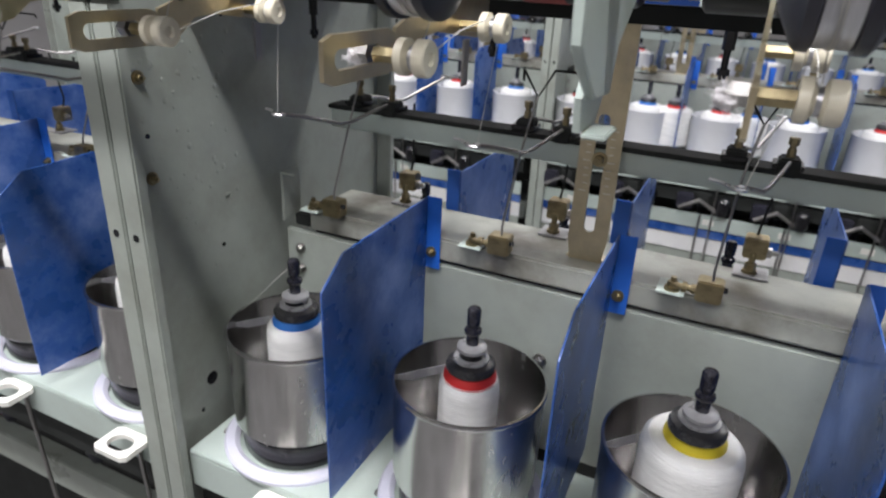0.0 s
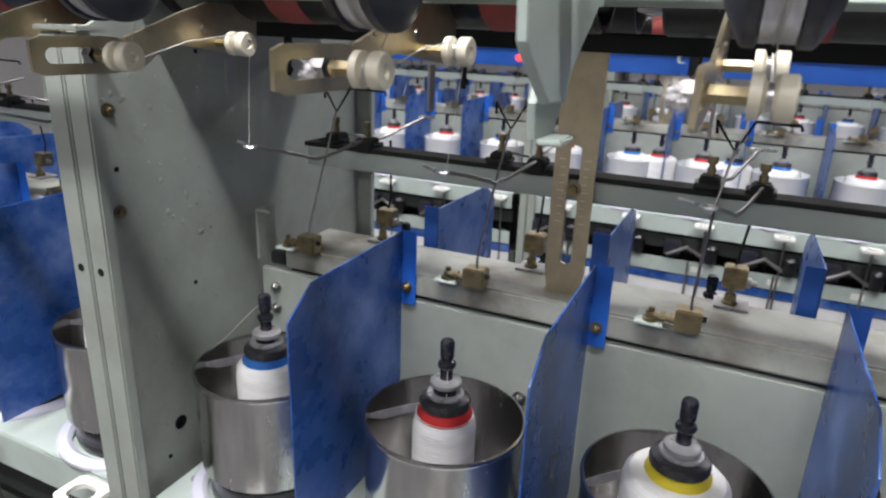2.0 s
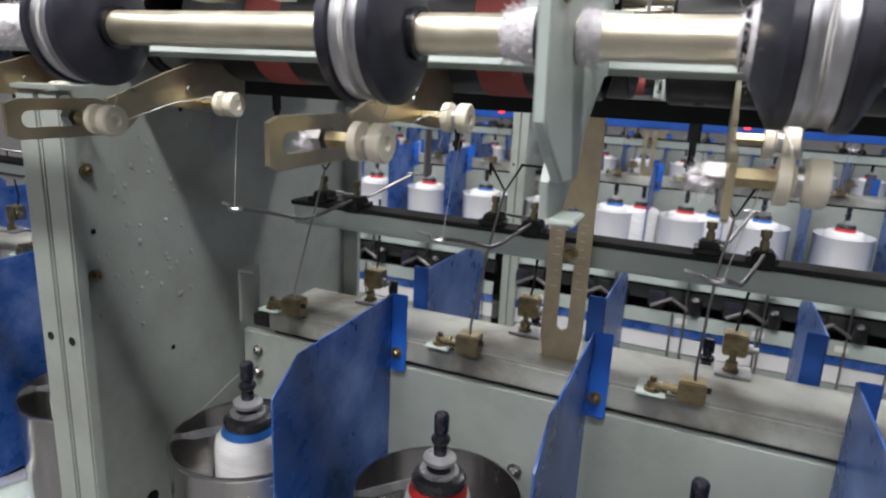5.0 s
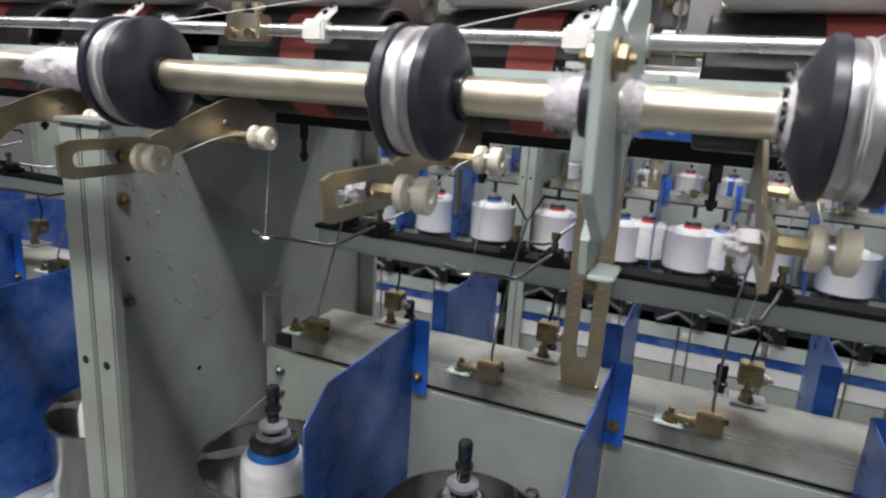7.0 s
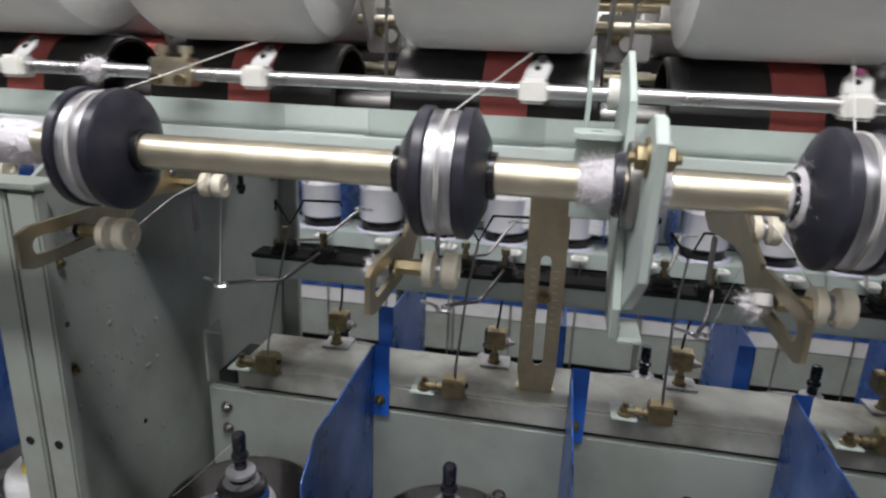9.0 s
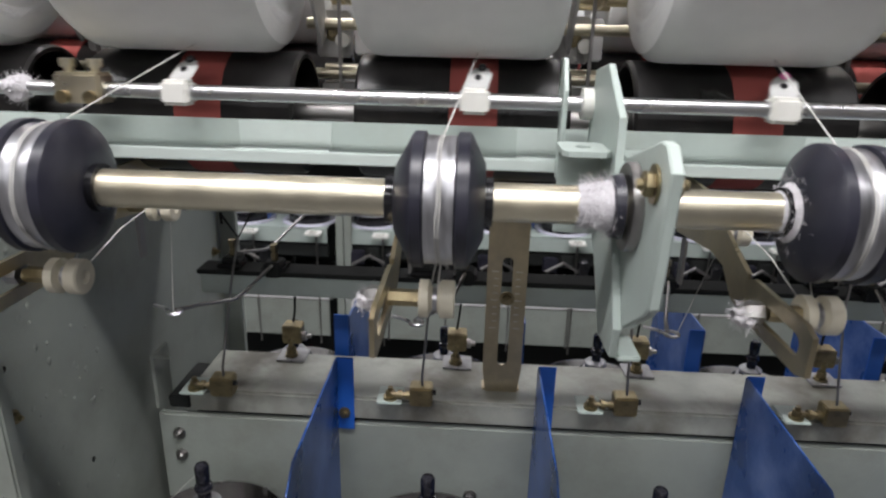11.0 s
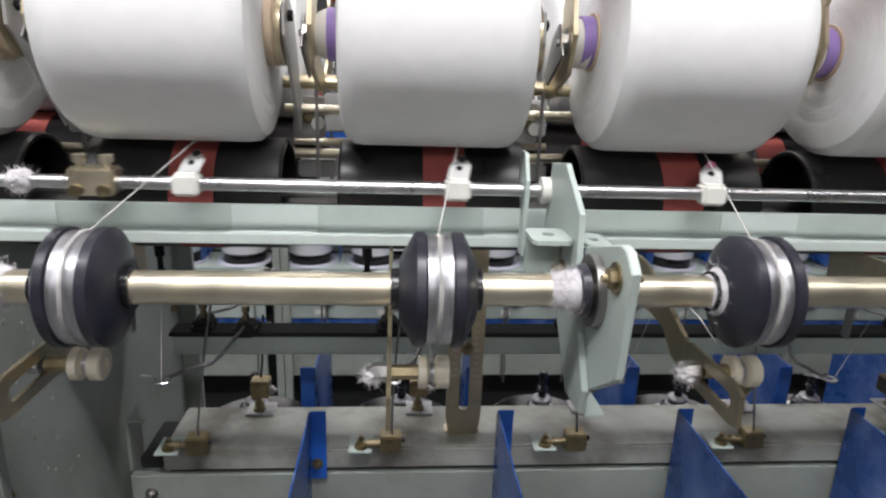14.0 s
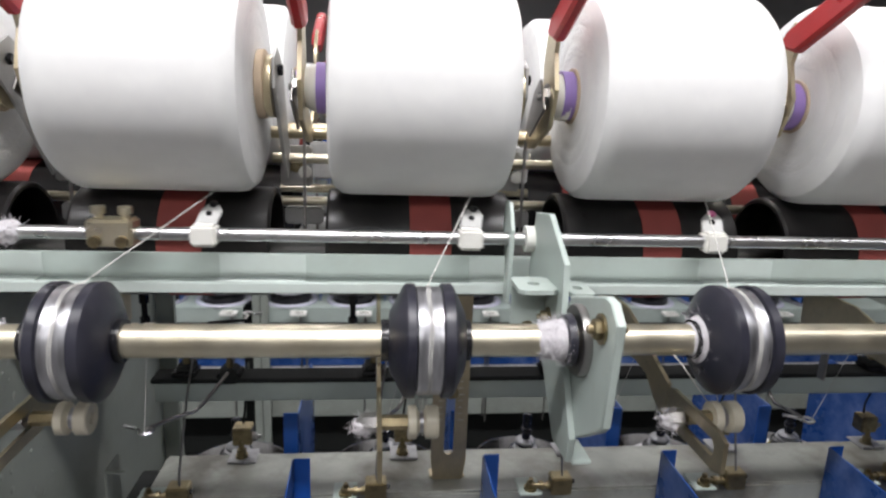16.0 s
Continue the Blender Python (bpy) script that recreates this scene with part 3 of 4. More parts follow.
# ---- slotted gauge plates ----
def gauge_plate(m):
    t = thing("gauge_plate", m, "yellow zinc plate with long slot and engraved scale", "bracket", "gauge plates")
    part("plate", slotted(-0.0220, 0.0220, 0.9635, 1.262, -0.0060, 0.0060, 0.998, 1.130, "y", -0.0015, 0.0015, 8), "zinc_plate", t)
    part("foot", box(-0.0220, 0.0220, 0.0016, 0.02, 0.9634, 0.966, 0.0006), "zinc_plate", t)
    part("slot_bolt", bolt((0.001, -0.0016, 1.082), 0.0055, "y", -1), "brass", t)
    for i in range(9):
        for s in (-1, 1):
            w = 0.0075 if i % 4 == 0 else 0.005
            a, b = sorted((s * 0.0095, s * (0.0095 + w)))
            part("scale_mark", box(a, b, -0.0019, -0.0014, 1.045 + i * 0.0085, 1.0458 + i * 0.0085, 0), "white", t, "engraved white scale mark")
    return t


gauge0 = gauge_plate(pose(0.0745, 0.142, -0.003))
LOW.append(gauge0)
for x in (0.0745 + 4 * PITCH, 0.0745 - SPAN / 2 - 0.15):
    LOW.append(copy_thing(gauge0, pose(x, 0.142, -0.003)))


# ---- under the spindle rail ----
def drive(x0, x1, m, cover=False):
    t = thing("spindle_drive", m, "dark oily belt drive with wharves under the rails", "belt drive")
    if cover:
        rng = random.Random(int(x0 * 100) + 31)
        part("lower_strip", box(x0, x1, -0.092, -0.0882, 0.512, 0.560, 0.001), "mint", t, "mint painted lower strip")
        # added strip: its white stands in for the lit floor beyond
        part("cover", box(x0, x1, -0.087, -0.083, 0.425, 0.478, 0.001), "lit_floor", t, "added white strip standing for the lit floor")
        part("stripe", box(x0, x1, -0.089, -0.083, 0.481, 0.508, 0.001), "blue", t, "dark blue lower strip")
        part("skirt", box(x0, x1, -0.087, -0.083, 0.28, 0.423, 0.002), "green", t, "grey-green lower cover")
        for k in range(int((x1 - x0) / PITCH)):
            cx = x0 + (k + 0.5) * PITCH
            part("brake_shoe", box(cx - 0.080, cx - 0.030, -0.112, -0.0835, 0.575, 0.625, 0.004), "black", t)
            part("brake_shoe", box(cx - 0.020, cx + 0.020, -0.104, -0.0835, 0.590, 0.636, 0.004), "dark_green", t)
            part("lever_arm", tube([(cx - 0.07, -0.114, 0.578), (cx - 0.01, -0.110, 0.612), (cx + 0.045, -0.108, 0.580)], 0.006, 8), "wire", t)
            part("pulley", lathe([(0.570, 0.016), (0.580, 0.021), (0.618, 0.021), (0.628, 0.012)], "z", 16, None, (cx + 0.062, -0.105, 0)), "gloss_black", t)
            part("tag", box(cx + 0.010, cx + 0.046, -0.0926, -0.0921, 0.526, 0.546, 0), "white", t, "white tag")
            if rng.random() < 0.6:
                gx = cx + rng.uniform(-0.08, 0.08)
                part("rod", tube([(gx, -0.098, 0.56), (gx, -0.098, 0.28)], 0.0035, 8), "wire", t)
    part("belt", box(x0, x1, 0.02, 0.028, 0.50, 0.535, 0.001), "drum", t)
    part("belt", box(x0, x1, BACK - 0.028, BACK - 0.02, 0.50, 0.535, 0.001), "drum", t)
    part("lower_rail", box(x0, x1, -0.03, 0.0, 0.40, 0.46, 0.002), "green", t)
    part("lower_rail", box(x0, x1, BACK, BACK + 0.03, 0.40, 0.46, 0.002), "green", t)
    # added near-black block stands in for the shade inside the machine
    part("shade_block", box(x0, x1, 0.06, BACK - 0.06, 0.05, 0.62, 0.004), "dark_green", t)
    n = int((x1 - x0) / PITCH)
    for k in range(n):
        for y in (0.0, BACK):
            part("wharve", lathe([(0.47, 0.012), (0.49, 0.018), (0.56, 0.018), (0.58, 0.03), (RAIL - 0.005, 0.032)], "z", 16, None, (x0 + (k + 0.5) * PITCH, y, 0)), "black", t)
    return t


drive(RUN0, RUN1, pose(0, 0, 0))
drive(RUN0, RUN1, west)

# ---- winding side, above the beam ----
SHAFT_Y, SHAFT_Z = -0.1675, 1.2673
ROD_Y, ROD_Z = -0.0363, 1.3102
DRUM_Y, DRUM_Z, DRUM_R = 0.0473, 1.2865, 0.0525
PACK_Y, PACK_Z, PACK_R = 0.0282, 1.4323, 0.0945
HEAD_K = [-4, -3, -2, -1, 0, 1, 2, 3, 4, 5]


def top_rail(x0, x1):
    t = thing("winding_rail", pose(0, 0, 0), "pale mint folded steel rail along the winding heads", "machine rail")
    part("deck", box(x0, x1, -0.0265, -0.0095, 1.2632, 1.2657, 0.0008), "mint", t)
    # lip takes a lighter mint than the deck
    part("front_lip", box(x0, x1, -0.0295, -0.0267, 1.2567, 1.2667, 0.001), "mint_lighter", t, "front lip in a lighter mint")
    part("upstand", box(x0, x1, -0.0093, -0.0070, 1.2532, 1.2877, 0.0006), "mint", t)
    part("bolt_rail", box(x0, x1, 0.100, 0.125, 1.2186, 1.236, 0.002), "dark_green", t)
    for k in HEAD_K:
        part("label_strip", box(HEADS + k * UP - 0.175, HEADS + k * UP - 0.100, -0.0263, -0.0099, 1.2659, 1.2669, 0.0003), "mint_lighter", t, "clean mint cover strip")
        part("label_strip", box(HEADS + k * UP - 0.175, HEADS + k * UP - 0.100, -0.0102, -0.0095, 1.2670, 1.2867, 0.0002), "mint_lighter", t, "clean mint cover strip")
        b = lathe([(1.202, 0.0055), (1.2184, 0.0055)], "z", 6, None, (HEADS + k * UP - 0.062, 0.112, 0))
        lathe([(1.176, 0.0032), (1.203, 0.0032)], "z", 10, b, (HEADS + k * UP - 0.062, 0.112, 0))
        lathe([(1.180, 0.0055), (1.186, 0.0055)], "z", 6, b, (HEADS + k * UP - 0.062, 0.112, 0))
        part("hanging_bolt", b, "gloss_black", t)
    return t


RAIL0, RAIL1 = -1.2, 1.6
top_rail(RAIL0, RAIL1)


def wheel_parts(x, shaft):
    black_l = [(-0.0260, 0.0138), (-0.0255, 0.0199), (-0.0164, 0.0368), (-0.0147, 0.0385), (-0.0092, 0.0385), (-0.0079, 0.0354)]
    black_r = [(0.0079, 0.0354), (0.0092, 0.0385), (0.0154, 0.0385), (0.0169, 0.0368), (0.0244, 0.0214), (0.0247, 0.0138)]
    w = part("yarn_wheel", lathe(black_l, "x", 48, None, (x, 0, 0)), "black", shaft, "black rubber wheel half with sloping shoulder")
    part("wheel_half", lathe(black_r, "x", 48, None, (x, 0, 0)), "black", w)
    band = lathe([(-0.0079, 0.0364), (-0.0014, 0.0362), (0.0, 0.0355), (0.0014, 0.0362), (0.0079, 0.0364)], "x", 48, None, (x, 0, 0))
    part("metal_band", band, "silver", w, "shiny machined metal band")
    part("hub", lathe([(-0.031, 0.0140), (0.029, 0.0140)], "x", 24, None, (x, 0, 0)), "gloss_black", w)
    turn = bmesh.new()
    for j in range(2):
        pts = [(x - 0.001 + 0.0016 * j + 0.0005 * math.sin(i), 0.0367 * math.cos(i * 0.2), 0.0367 * math.sin(i * 0.2)) for i in range(32)]
        tube(pts, 0.0004, 5, turn)
    part("yarn_turn", turn, "thread", w, "thin yarn wound on the band")


WHEELS = {-2: -0.4330, -1: -0.2095, 0: 0.0145, 1: 0.2325, 2: 0.4550, 3: 0.6775}


def overfeed_shaft():
    t = thing("overfeed_shaft", pose(0, SHAFT_Y, SHAFT_Z), "yellow zinc plated shaft carrying black yarn wheels", "shaft")
    part("shaft", lathe([(-1.15, 0.0110), (1.5, 0.0110)], "x", 28), "zinc", t)
    for x in WHEELS.values():
        wheel_parts(x, t)
    return t


shaft = overfeed_shaft()


def lint_sleeve(at, length, ends, thick, seed, hairs=500):
    """Soft fibre fluff round a shaft: a thin felt that tapers between two radii, with fine hairs standing off it."""
    bm = bmesh.new()
    na, nr = 22, 40
    grid = []
    for i in range(na + 1):
        u = i / na
        row = []
        for j in range(nr):
            a = 2 * math.pi * j / nr
            base = ends[0] + (ends[1] - ends[0]) * u ** 1.6
            n = noise.noise(Vector((u * 2 + seed * 7.1, math.cos(a) * 1.1, math.sin(a) * 1.1)))
            f = noise.noise(Vector((u * 8 + seed, math.cos(a) * 5, math.sin(a) * 5)))
            r = base + thick * math.sin(math.pi * u) ** 0.7 * (0.6 + 0.6 * n + 0.28 * f)
            row.append(bm.verts.new(((u - 0.5) * length * (1 + 0.12 * n), r * math.cos(a), r * math.sin(a))))
        grid.append(row)
    for p, q in zip(grid, grid[1:]):
        for j in range(nr):
            bm.faces.new((p[j], p[(j + 1) % nr], q[(j + 1) % nr], q[j]))
    for f in bm.faces:
        f.smooth = True
    rng = random.Random(seed)
    for _ in range(hairs):
        p = rng.choice(rng.choice(grid)).co.copy()
        d = Vector((rng.uniform(-1, 1), p.y * 50 + rng.uniform(-1, 1), p.z * 50 + rng.uniform(-1, 1))).normalized()
        side = Vector((rng.uniform(-1, 1), rng.uniform(-1, 1), rng.uniform(-1, 1))) * 0.0016
        tube([p, p + d * 0.0016 + side * 0.4, p + d * rng.uniform(0.002, 0.0055) + side * 1.8], 0.0001, 3, bm)
    ob = part("lint_clump", bm, "lint")
    ob.matrix_world = pose(*at)
    return tagged(ob, "grey-white fibre fluff caught on the machine", "lint", kind="stuff")


# ---- shaft brackets ----
def shaft_bracket(m):
    t = thing("shaft_bracket", m, "pale mint steel bracket carrying shaft and chrome bar", "bracket", "shaft brackets")
    upper = [(-0.0155, 1.292), (-0.026, 1.345), (-0.068, 1.351), (-0.118, 1.322), (-0.121, 1.268), (-0.162, 1.206), (-0.158, 1.186), (-0.122, 1.184), (-0.085, 1.225), (-0.030, 1.262), (-0.0155, 1.262)]
    part("upper_plate", plate(upper, "x", -0.0055, -0.0008, 0.0006), "mint", t)
    part("rear_ear", plate([(-0.0155, 1.264), (-0.0155, 1.300), (0.0, 1.330), (-0.006, 1.352), (-0.020, 1.352), (-0.034, 1.330), (-0.030, 1.264)], "x", -0.0280, -0.0245, 0.0006), "mint", t, "lint-dusted rear ear of the bracket")
    front = [(-0.122, 1.300), (-0.190, 1.3205), (-0.200, 1.320), (-0.213, 1.309), (-0.205, 1.238), (-0.198, 1.231), (-0.160, 1.206), (-0.122, 1.204), (-0.112, 1.245)]
    part("front_plate", plate(front, "x", -0.0004, 0.0060, 0.001), "mint", t)
    part("foot_tab", slotted(-0.036, -0.0060, -0.112, -0.074, -0.026, -0.016, -0.098, -0.088, "z", 1.297, 1.3005), "mint", t)
    part("foot_tab", slotted(0.0065, 0.026, -0.105, -0.068, 0.012, 0.020, -0.092, -0.082, "z", 1.292, 1.2955), "mint", t)
    leg = part("tab_leg", box(-0.034, -0.0060, -0.0775, -0.0742, 1.238, 1.2968, 0.0008), "mint", t)
    part("bolt", bolt((-0.020, -0.0777, 1.258), 0.0045, "y", -1), "brass", leg)
    part("bottom_fold", box(-0.0006, 0.014, -0.158, -0.126, 1.1830, 1.1865, 0.001), "mint", t)
    part("bearing", lathe([(-0.014, 0.0140), (-0.013, 0.0175), (-0.008, 0.0185)], "x", 32, None, (0, SHAFT_Y - BR_Y, SHAFT_Z - BR_Z)), "black", t)
    part("bearing_flange", lathe([(-0.0060, 0.0185), (-0.0060, 0.0245), (-0.0050, 0.0252), (-0.0006, 0.0252)], "x", 36, None, (0, SHAFT_Y - BR_Y, SHAFT_Z - BR_Z)), "wire", t)
    part("nut", bolt((-0.0006, -0.190, 1.299), 0.0068, "x", -1), "brass", t)
    part("nut", bolt((0.0062, -0.190, 1.299), 0.0068, "x", 1), "brass", t)
    part("nut", bolt((-0.0057, -0.088, 1.272), 0.0050, "x", -1), "brass", t)
    part("bush", lathe([(-0.013, 0.0115), (0.001, 0.0115)], "x", 24, None, (0, ROD_Y - BR_Y, ROD_Z - BR_Z)), "white", t)
    return t


BR_X, BR_Y, BR_Z = 0.1225, -0.0146, -0.0102
br0 = shaft_bracket(pose(BR_X, BR_Y, BR_Z))
for x in (BR_X - 4 * UP, BR_X + 4 * UP):
    copy_thing(br0, pose(x, BR_Y, BR_Z))


# ---- the traversing bar with its guides ----
def traverse_bar():
    t = thing("traverse_bar", pose(0, ROD_Y, ROD_Z), "polished chrome traverse bar with white nylon yarn guides", "traverse bar")
    part("bar", lathe([(-1.15, 0.0055), (1.5, 0.0055)], "x", 24), "chrome", t)
    for k in HEAD_K:
        x = k * UP
        g = part("yarn_guide", box(x - 0.0105, x + 0.0105, -0.0095, 0.0092, -0.0095, 0.0090, 0.0025), "white", t, "white nylon clip round the bar")
        arm = plate([(-0.0095, 0.000), (0.0095, 0.000), (0.0098, 0.015), (0.0055, 0.021), (-0.004, 0.021), (-0.0085, 0.015)], "z", -0.0012, 0.0012)
        bmesh.ops.transform(arm, matrix=pose(x, 0.002, 0.008, 42, 0, -14), verts=arm.verts[:])
        part("guide_plate", arm, "plate_grey", g, "grey plate tilted towards the package")
        tip = lathe([(-0.0015, 0.0040), (0.0018, 0.0036), (0.003, 0.002)], "z", 16)
        bmesh.ops.transform(tip, matrix=pose(x + 0.0045, 0.0165, 0.0220, 42), verts=tip.verts[:])
        part("guide_tip", tip, "pink" if k == 1 else "gloss_black", g)
        dot = lathe([(0.0012, 0.0028), (0.0022, 0.0024)], "z", 12)
        bmesh.ops.transform(dot, matrix=pose(x + 0.0018, 0.0095, 0.0150, 42), verts=dot.verts[:])
        part("screw", dot, "gloss_black", g)
    for x in (-0.2950, 0.818):
        c = part("clamp", box(x - 0.018, x + 0.018, -0.0105, 0.0105, -0.0100, 0.0125, 0.002), "zinc", t, "yellow zinc clamp with four screws")
        for dx in (-0.0105, 0.0105):
            s = lathe([(0.0125, 0.0035), (0.016, 0.0035)], "z", 10, None, (x + dx, 0, 0))
            lathe([(0.016, 0.0058), (0.022, 0.0058)], "z", 16, s, (x + dx, 0, 0))
            part("screw", s, "zinc", c)
            part("screw", lathe([(-0.0105, 0.005), (-0.0145, 0.0048)], "y", 14, None, (x + dx, 0, -0.005)), "brass", c)
    return t


bar = traverse_bar()


# ---- drums ----
def drum_shaft():
    t = thing("winding_drums", pose(0, DRUM_Y, DRUM_Z), "black winding drums with dull red bands on one shaft", "winding drum")
    part("shaft", lathe([(-1.15, 0.012), (1.5, 0.012)], "x", 20), "wire", t)
    for k in HEAD_K:
        x = HEADS + k * UP + 0.003
        d = part("drum", lathe([(x - 0.0865, 0.047), (x - 0.0865, DRUM_R - 0.002), (x - 0.084, DRUM_R), (x + 0.084, DRUM_R), (x + 0.0865, DRUM_R - 0.002), (x + 0.0865, 0.047), (x + 0.045, 0.046), (x + 0.044, 0.012), (x - 0.044, 0.012), (x - 0.045, 0.046), (x - 0.0865, 0.047)], "x", 48, closed=True), "drum", t)
        part("band", lathe([(x - 0.0105, DRUM_R - 0.0002), (x - 0.0100, DRUM_R + 0.0006), (x + 0.0280, DRUM_R + 0.0006), (x + 0.0285, DRUM_R - 0.0002)], "x", 48, closed=True), "red_band", d, "dull red friction band")
    return t


drums = drum_shaft()


def package(k, r):
    t = thing("yarn_package", pose(HEADS + k * UP, PACK_Y, PACK_Z + r - PACK_R), "large white cross-wound yarn package resting on its drum", "yarn package", "yarn packages")
    h = 0.0790
    part("yarn", lathe([(-h, 0.030), (-h, r - 0.016), (-h + 0.0025, r - 0.007), (-h + 0.010, r - 0.001), (-h + 0.018, r), (h - 0.018, r), (h - 0.010, r - 0.001), (h - 0.0025, r - 0.007), (h, r - 0.016), (h, 0.030)], "x", 72), "yarn", t)
    for s in (-1, 1):
        for q, w in ((0.036, 0.012), (0.050, 0.012), (0.064, 0.010)):
            part("wound_ring", lathe([(s * h, q), (s * (h + 0.0006), q + w / 2), (s * h, q + w)], "x", 56, closed=True), "yarn_side", t)
    tb = part("core", lathe([(-h - 0.013, 0.0225), (h + 0.007, 0.0225)], "x", 32), "purple", t, "purple paper core end")
    part("core_lip", lathe([(-h - 0.0022, 0.0252), (-h - 0.0010, 0.0255), (-h + 0.0005, 0.0252)], "x", 32), "tan", tb)
    part("core_end", lathe([(h + 0.0005, 0.0300), (h + 0.0065, 0.0300), (h + 0.0080, 0.0270), (h + 0.0080, 0.012)], "x", 32), "tan", tb, "tan paper core end")
    return t


packs = {k: package(k, PACK_R + (0.0015 if k % 2 else 0.0)) for k in HEAD_K}


def cradle(k):
    """Holder arms and red grip at the gap on the near side of package k."""
    x = HEADS + k * UP - UP / 2 + 0.008
    t = thing("package_cradle", pose(x, -0.0218, -0.0037), "yellow zinc package cradle with a red grip", "package cradle", "package cradles")
    arm = [(0.112, 1.383), (0.120, 1.395), (0.092, 1.409), (0.064, 1.420), (0.052, 1.440), (0.057, 1.465), (0.050, 1.490), (0.026, 1.511), (0.012, 1.500), (0.024, 1.474), (0.012, 1.442), (0.026, 1.408), (0.080, 1.386)]
    part("arm", plate(arm, "x", -0.003, 0.001, 0.0008), "zinc_plate", t)
    grip = [(0.040, 1.490), (0.016, 1.483), (-0.060, 1.519), (-0.072, 1.531), (-0.067, 1.541), (-0.050, 1.540), (0.032, 1.504)]
    part("grip", plate(grip, "x", -0.007, 0.005, 0.003), "red", t, "red plastic grip")
    part("holder", lathe([(0.001, 0.017), (0.008, 0.021), (0.019, 0.0218)], "x", 28, None, (0, 0.050, 1.436)), "white", t, "white core holder")
    part("pivot", bolt((-0.003, 0.036, 1.436), 0.008, "x", -1), "wire", t)
    part("latch", plate([(0.020, 1.425), (0.040, 1.452), (0.060, 1.440), (0.085, 1.405), (0.070, 1.398)], "x", -0.010, -0.0075, 0.0006), "wire", t)
    other = [(0.105, 1.345), (0.130, 1.360), (0.080, 1.455), (0.050, 1.470), (0.030, 1.460), (0.028, 1.434), (0.045, 1.420)]
    part("rear_arm", plate(other, "x", -0.026, -0.023, 0.0006), "plate_grey", t, "pale pressed rear arm")
    part("rear_bolt", lathe([(-0.0225, 0.0048), (-0.0180, 0.0045)], "x", 4, None, (0, 0.044, 1.450)), "gloss_black", t)
    part("rear_holder", lathe([(-0.036, 0.026), (-0.031, 0.0275), (-0.0265, 0.0275)], "x", 28, None, (0, 0.050, 1.436)), "zinc_plate", t)
    part("cross_rod", lathe([(-0.050, 0.006), (0.050, 0.006)], "x", 16, None, (0, 0.116, 1.392)), "zinc_plate", t)
    part("cross_rod", lathe([(-0.040, 0.005), (0.034, 0.005)], "x", 16, None, (0, 0.120, 1.366)), "zinc", t)
    part("cross_rod", lathe([(-0.040, 0.005), (0.034, 0.005)], "x", 16, None, (0, 0.120, 1.322)), "zinc", t)
    part("gear_block", box(-0.034, -0.002, 0.128, 0.142, 1.336, 1.378, 0.002), "plate_grey", t, "pale pressed metal block")
    part("gear_block", box(-0.030, 0.010, 0.126, 0.140, 1.296, 1.314, 0.002), "plate_grey", t, "pale pressed metal block")
    part("rod_end", lathe([(0.118, 0.0065), (0.1265, 0.0065)], "y", 14, None, (-0.008, 0, 1.352)), "white", t, "white round rod end")
    part("pull_bar", box(-0.0075, -0.0045, 0.096, 0.100, 1.262, 1.392, 0.0008), "wire", t)
    part("foot_plate", box(-0.034, 0.018, 0.0, 0.11, 1.262, 1.266, 0.001), "plate_grey", t)
    part("stop_screw", bolt((-0.018, 0.1275, 1.358), 0.005, "y", -1), "brass", t)
    return t


cradles = [cradle(k) for k in HEAD_K[1:]]


# ---- pulley arms below the shaft ----
def pulley(bm, x, y, z, r=0.0115, w=0.021):
    lathe([(x, 0.0035), (x, r), (x + 0.0055, r), (x + 0.0075, r * 0.62), (x + w - 0.0105, r * 0.62), (x + w - 0.0085, r), (x + w - 0.001, r), (x + w, r - 0.001), (x + w, 0.0045), (x + w - 0.002, 0.003)], "x", 32, bm, (0, y, z))
    return bm


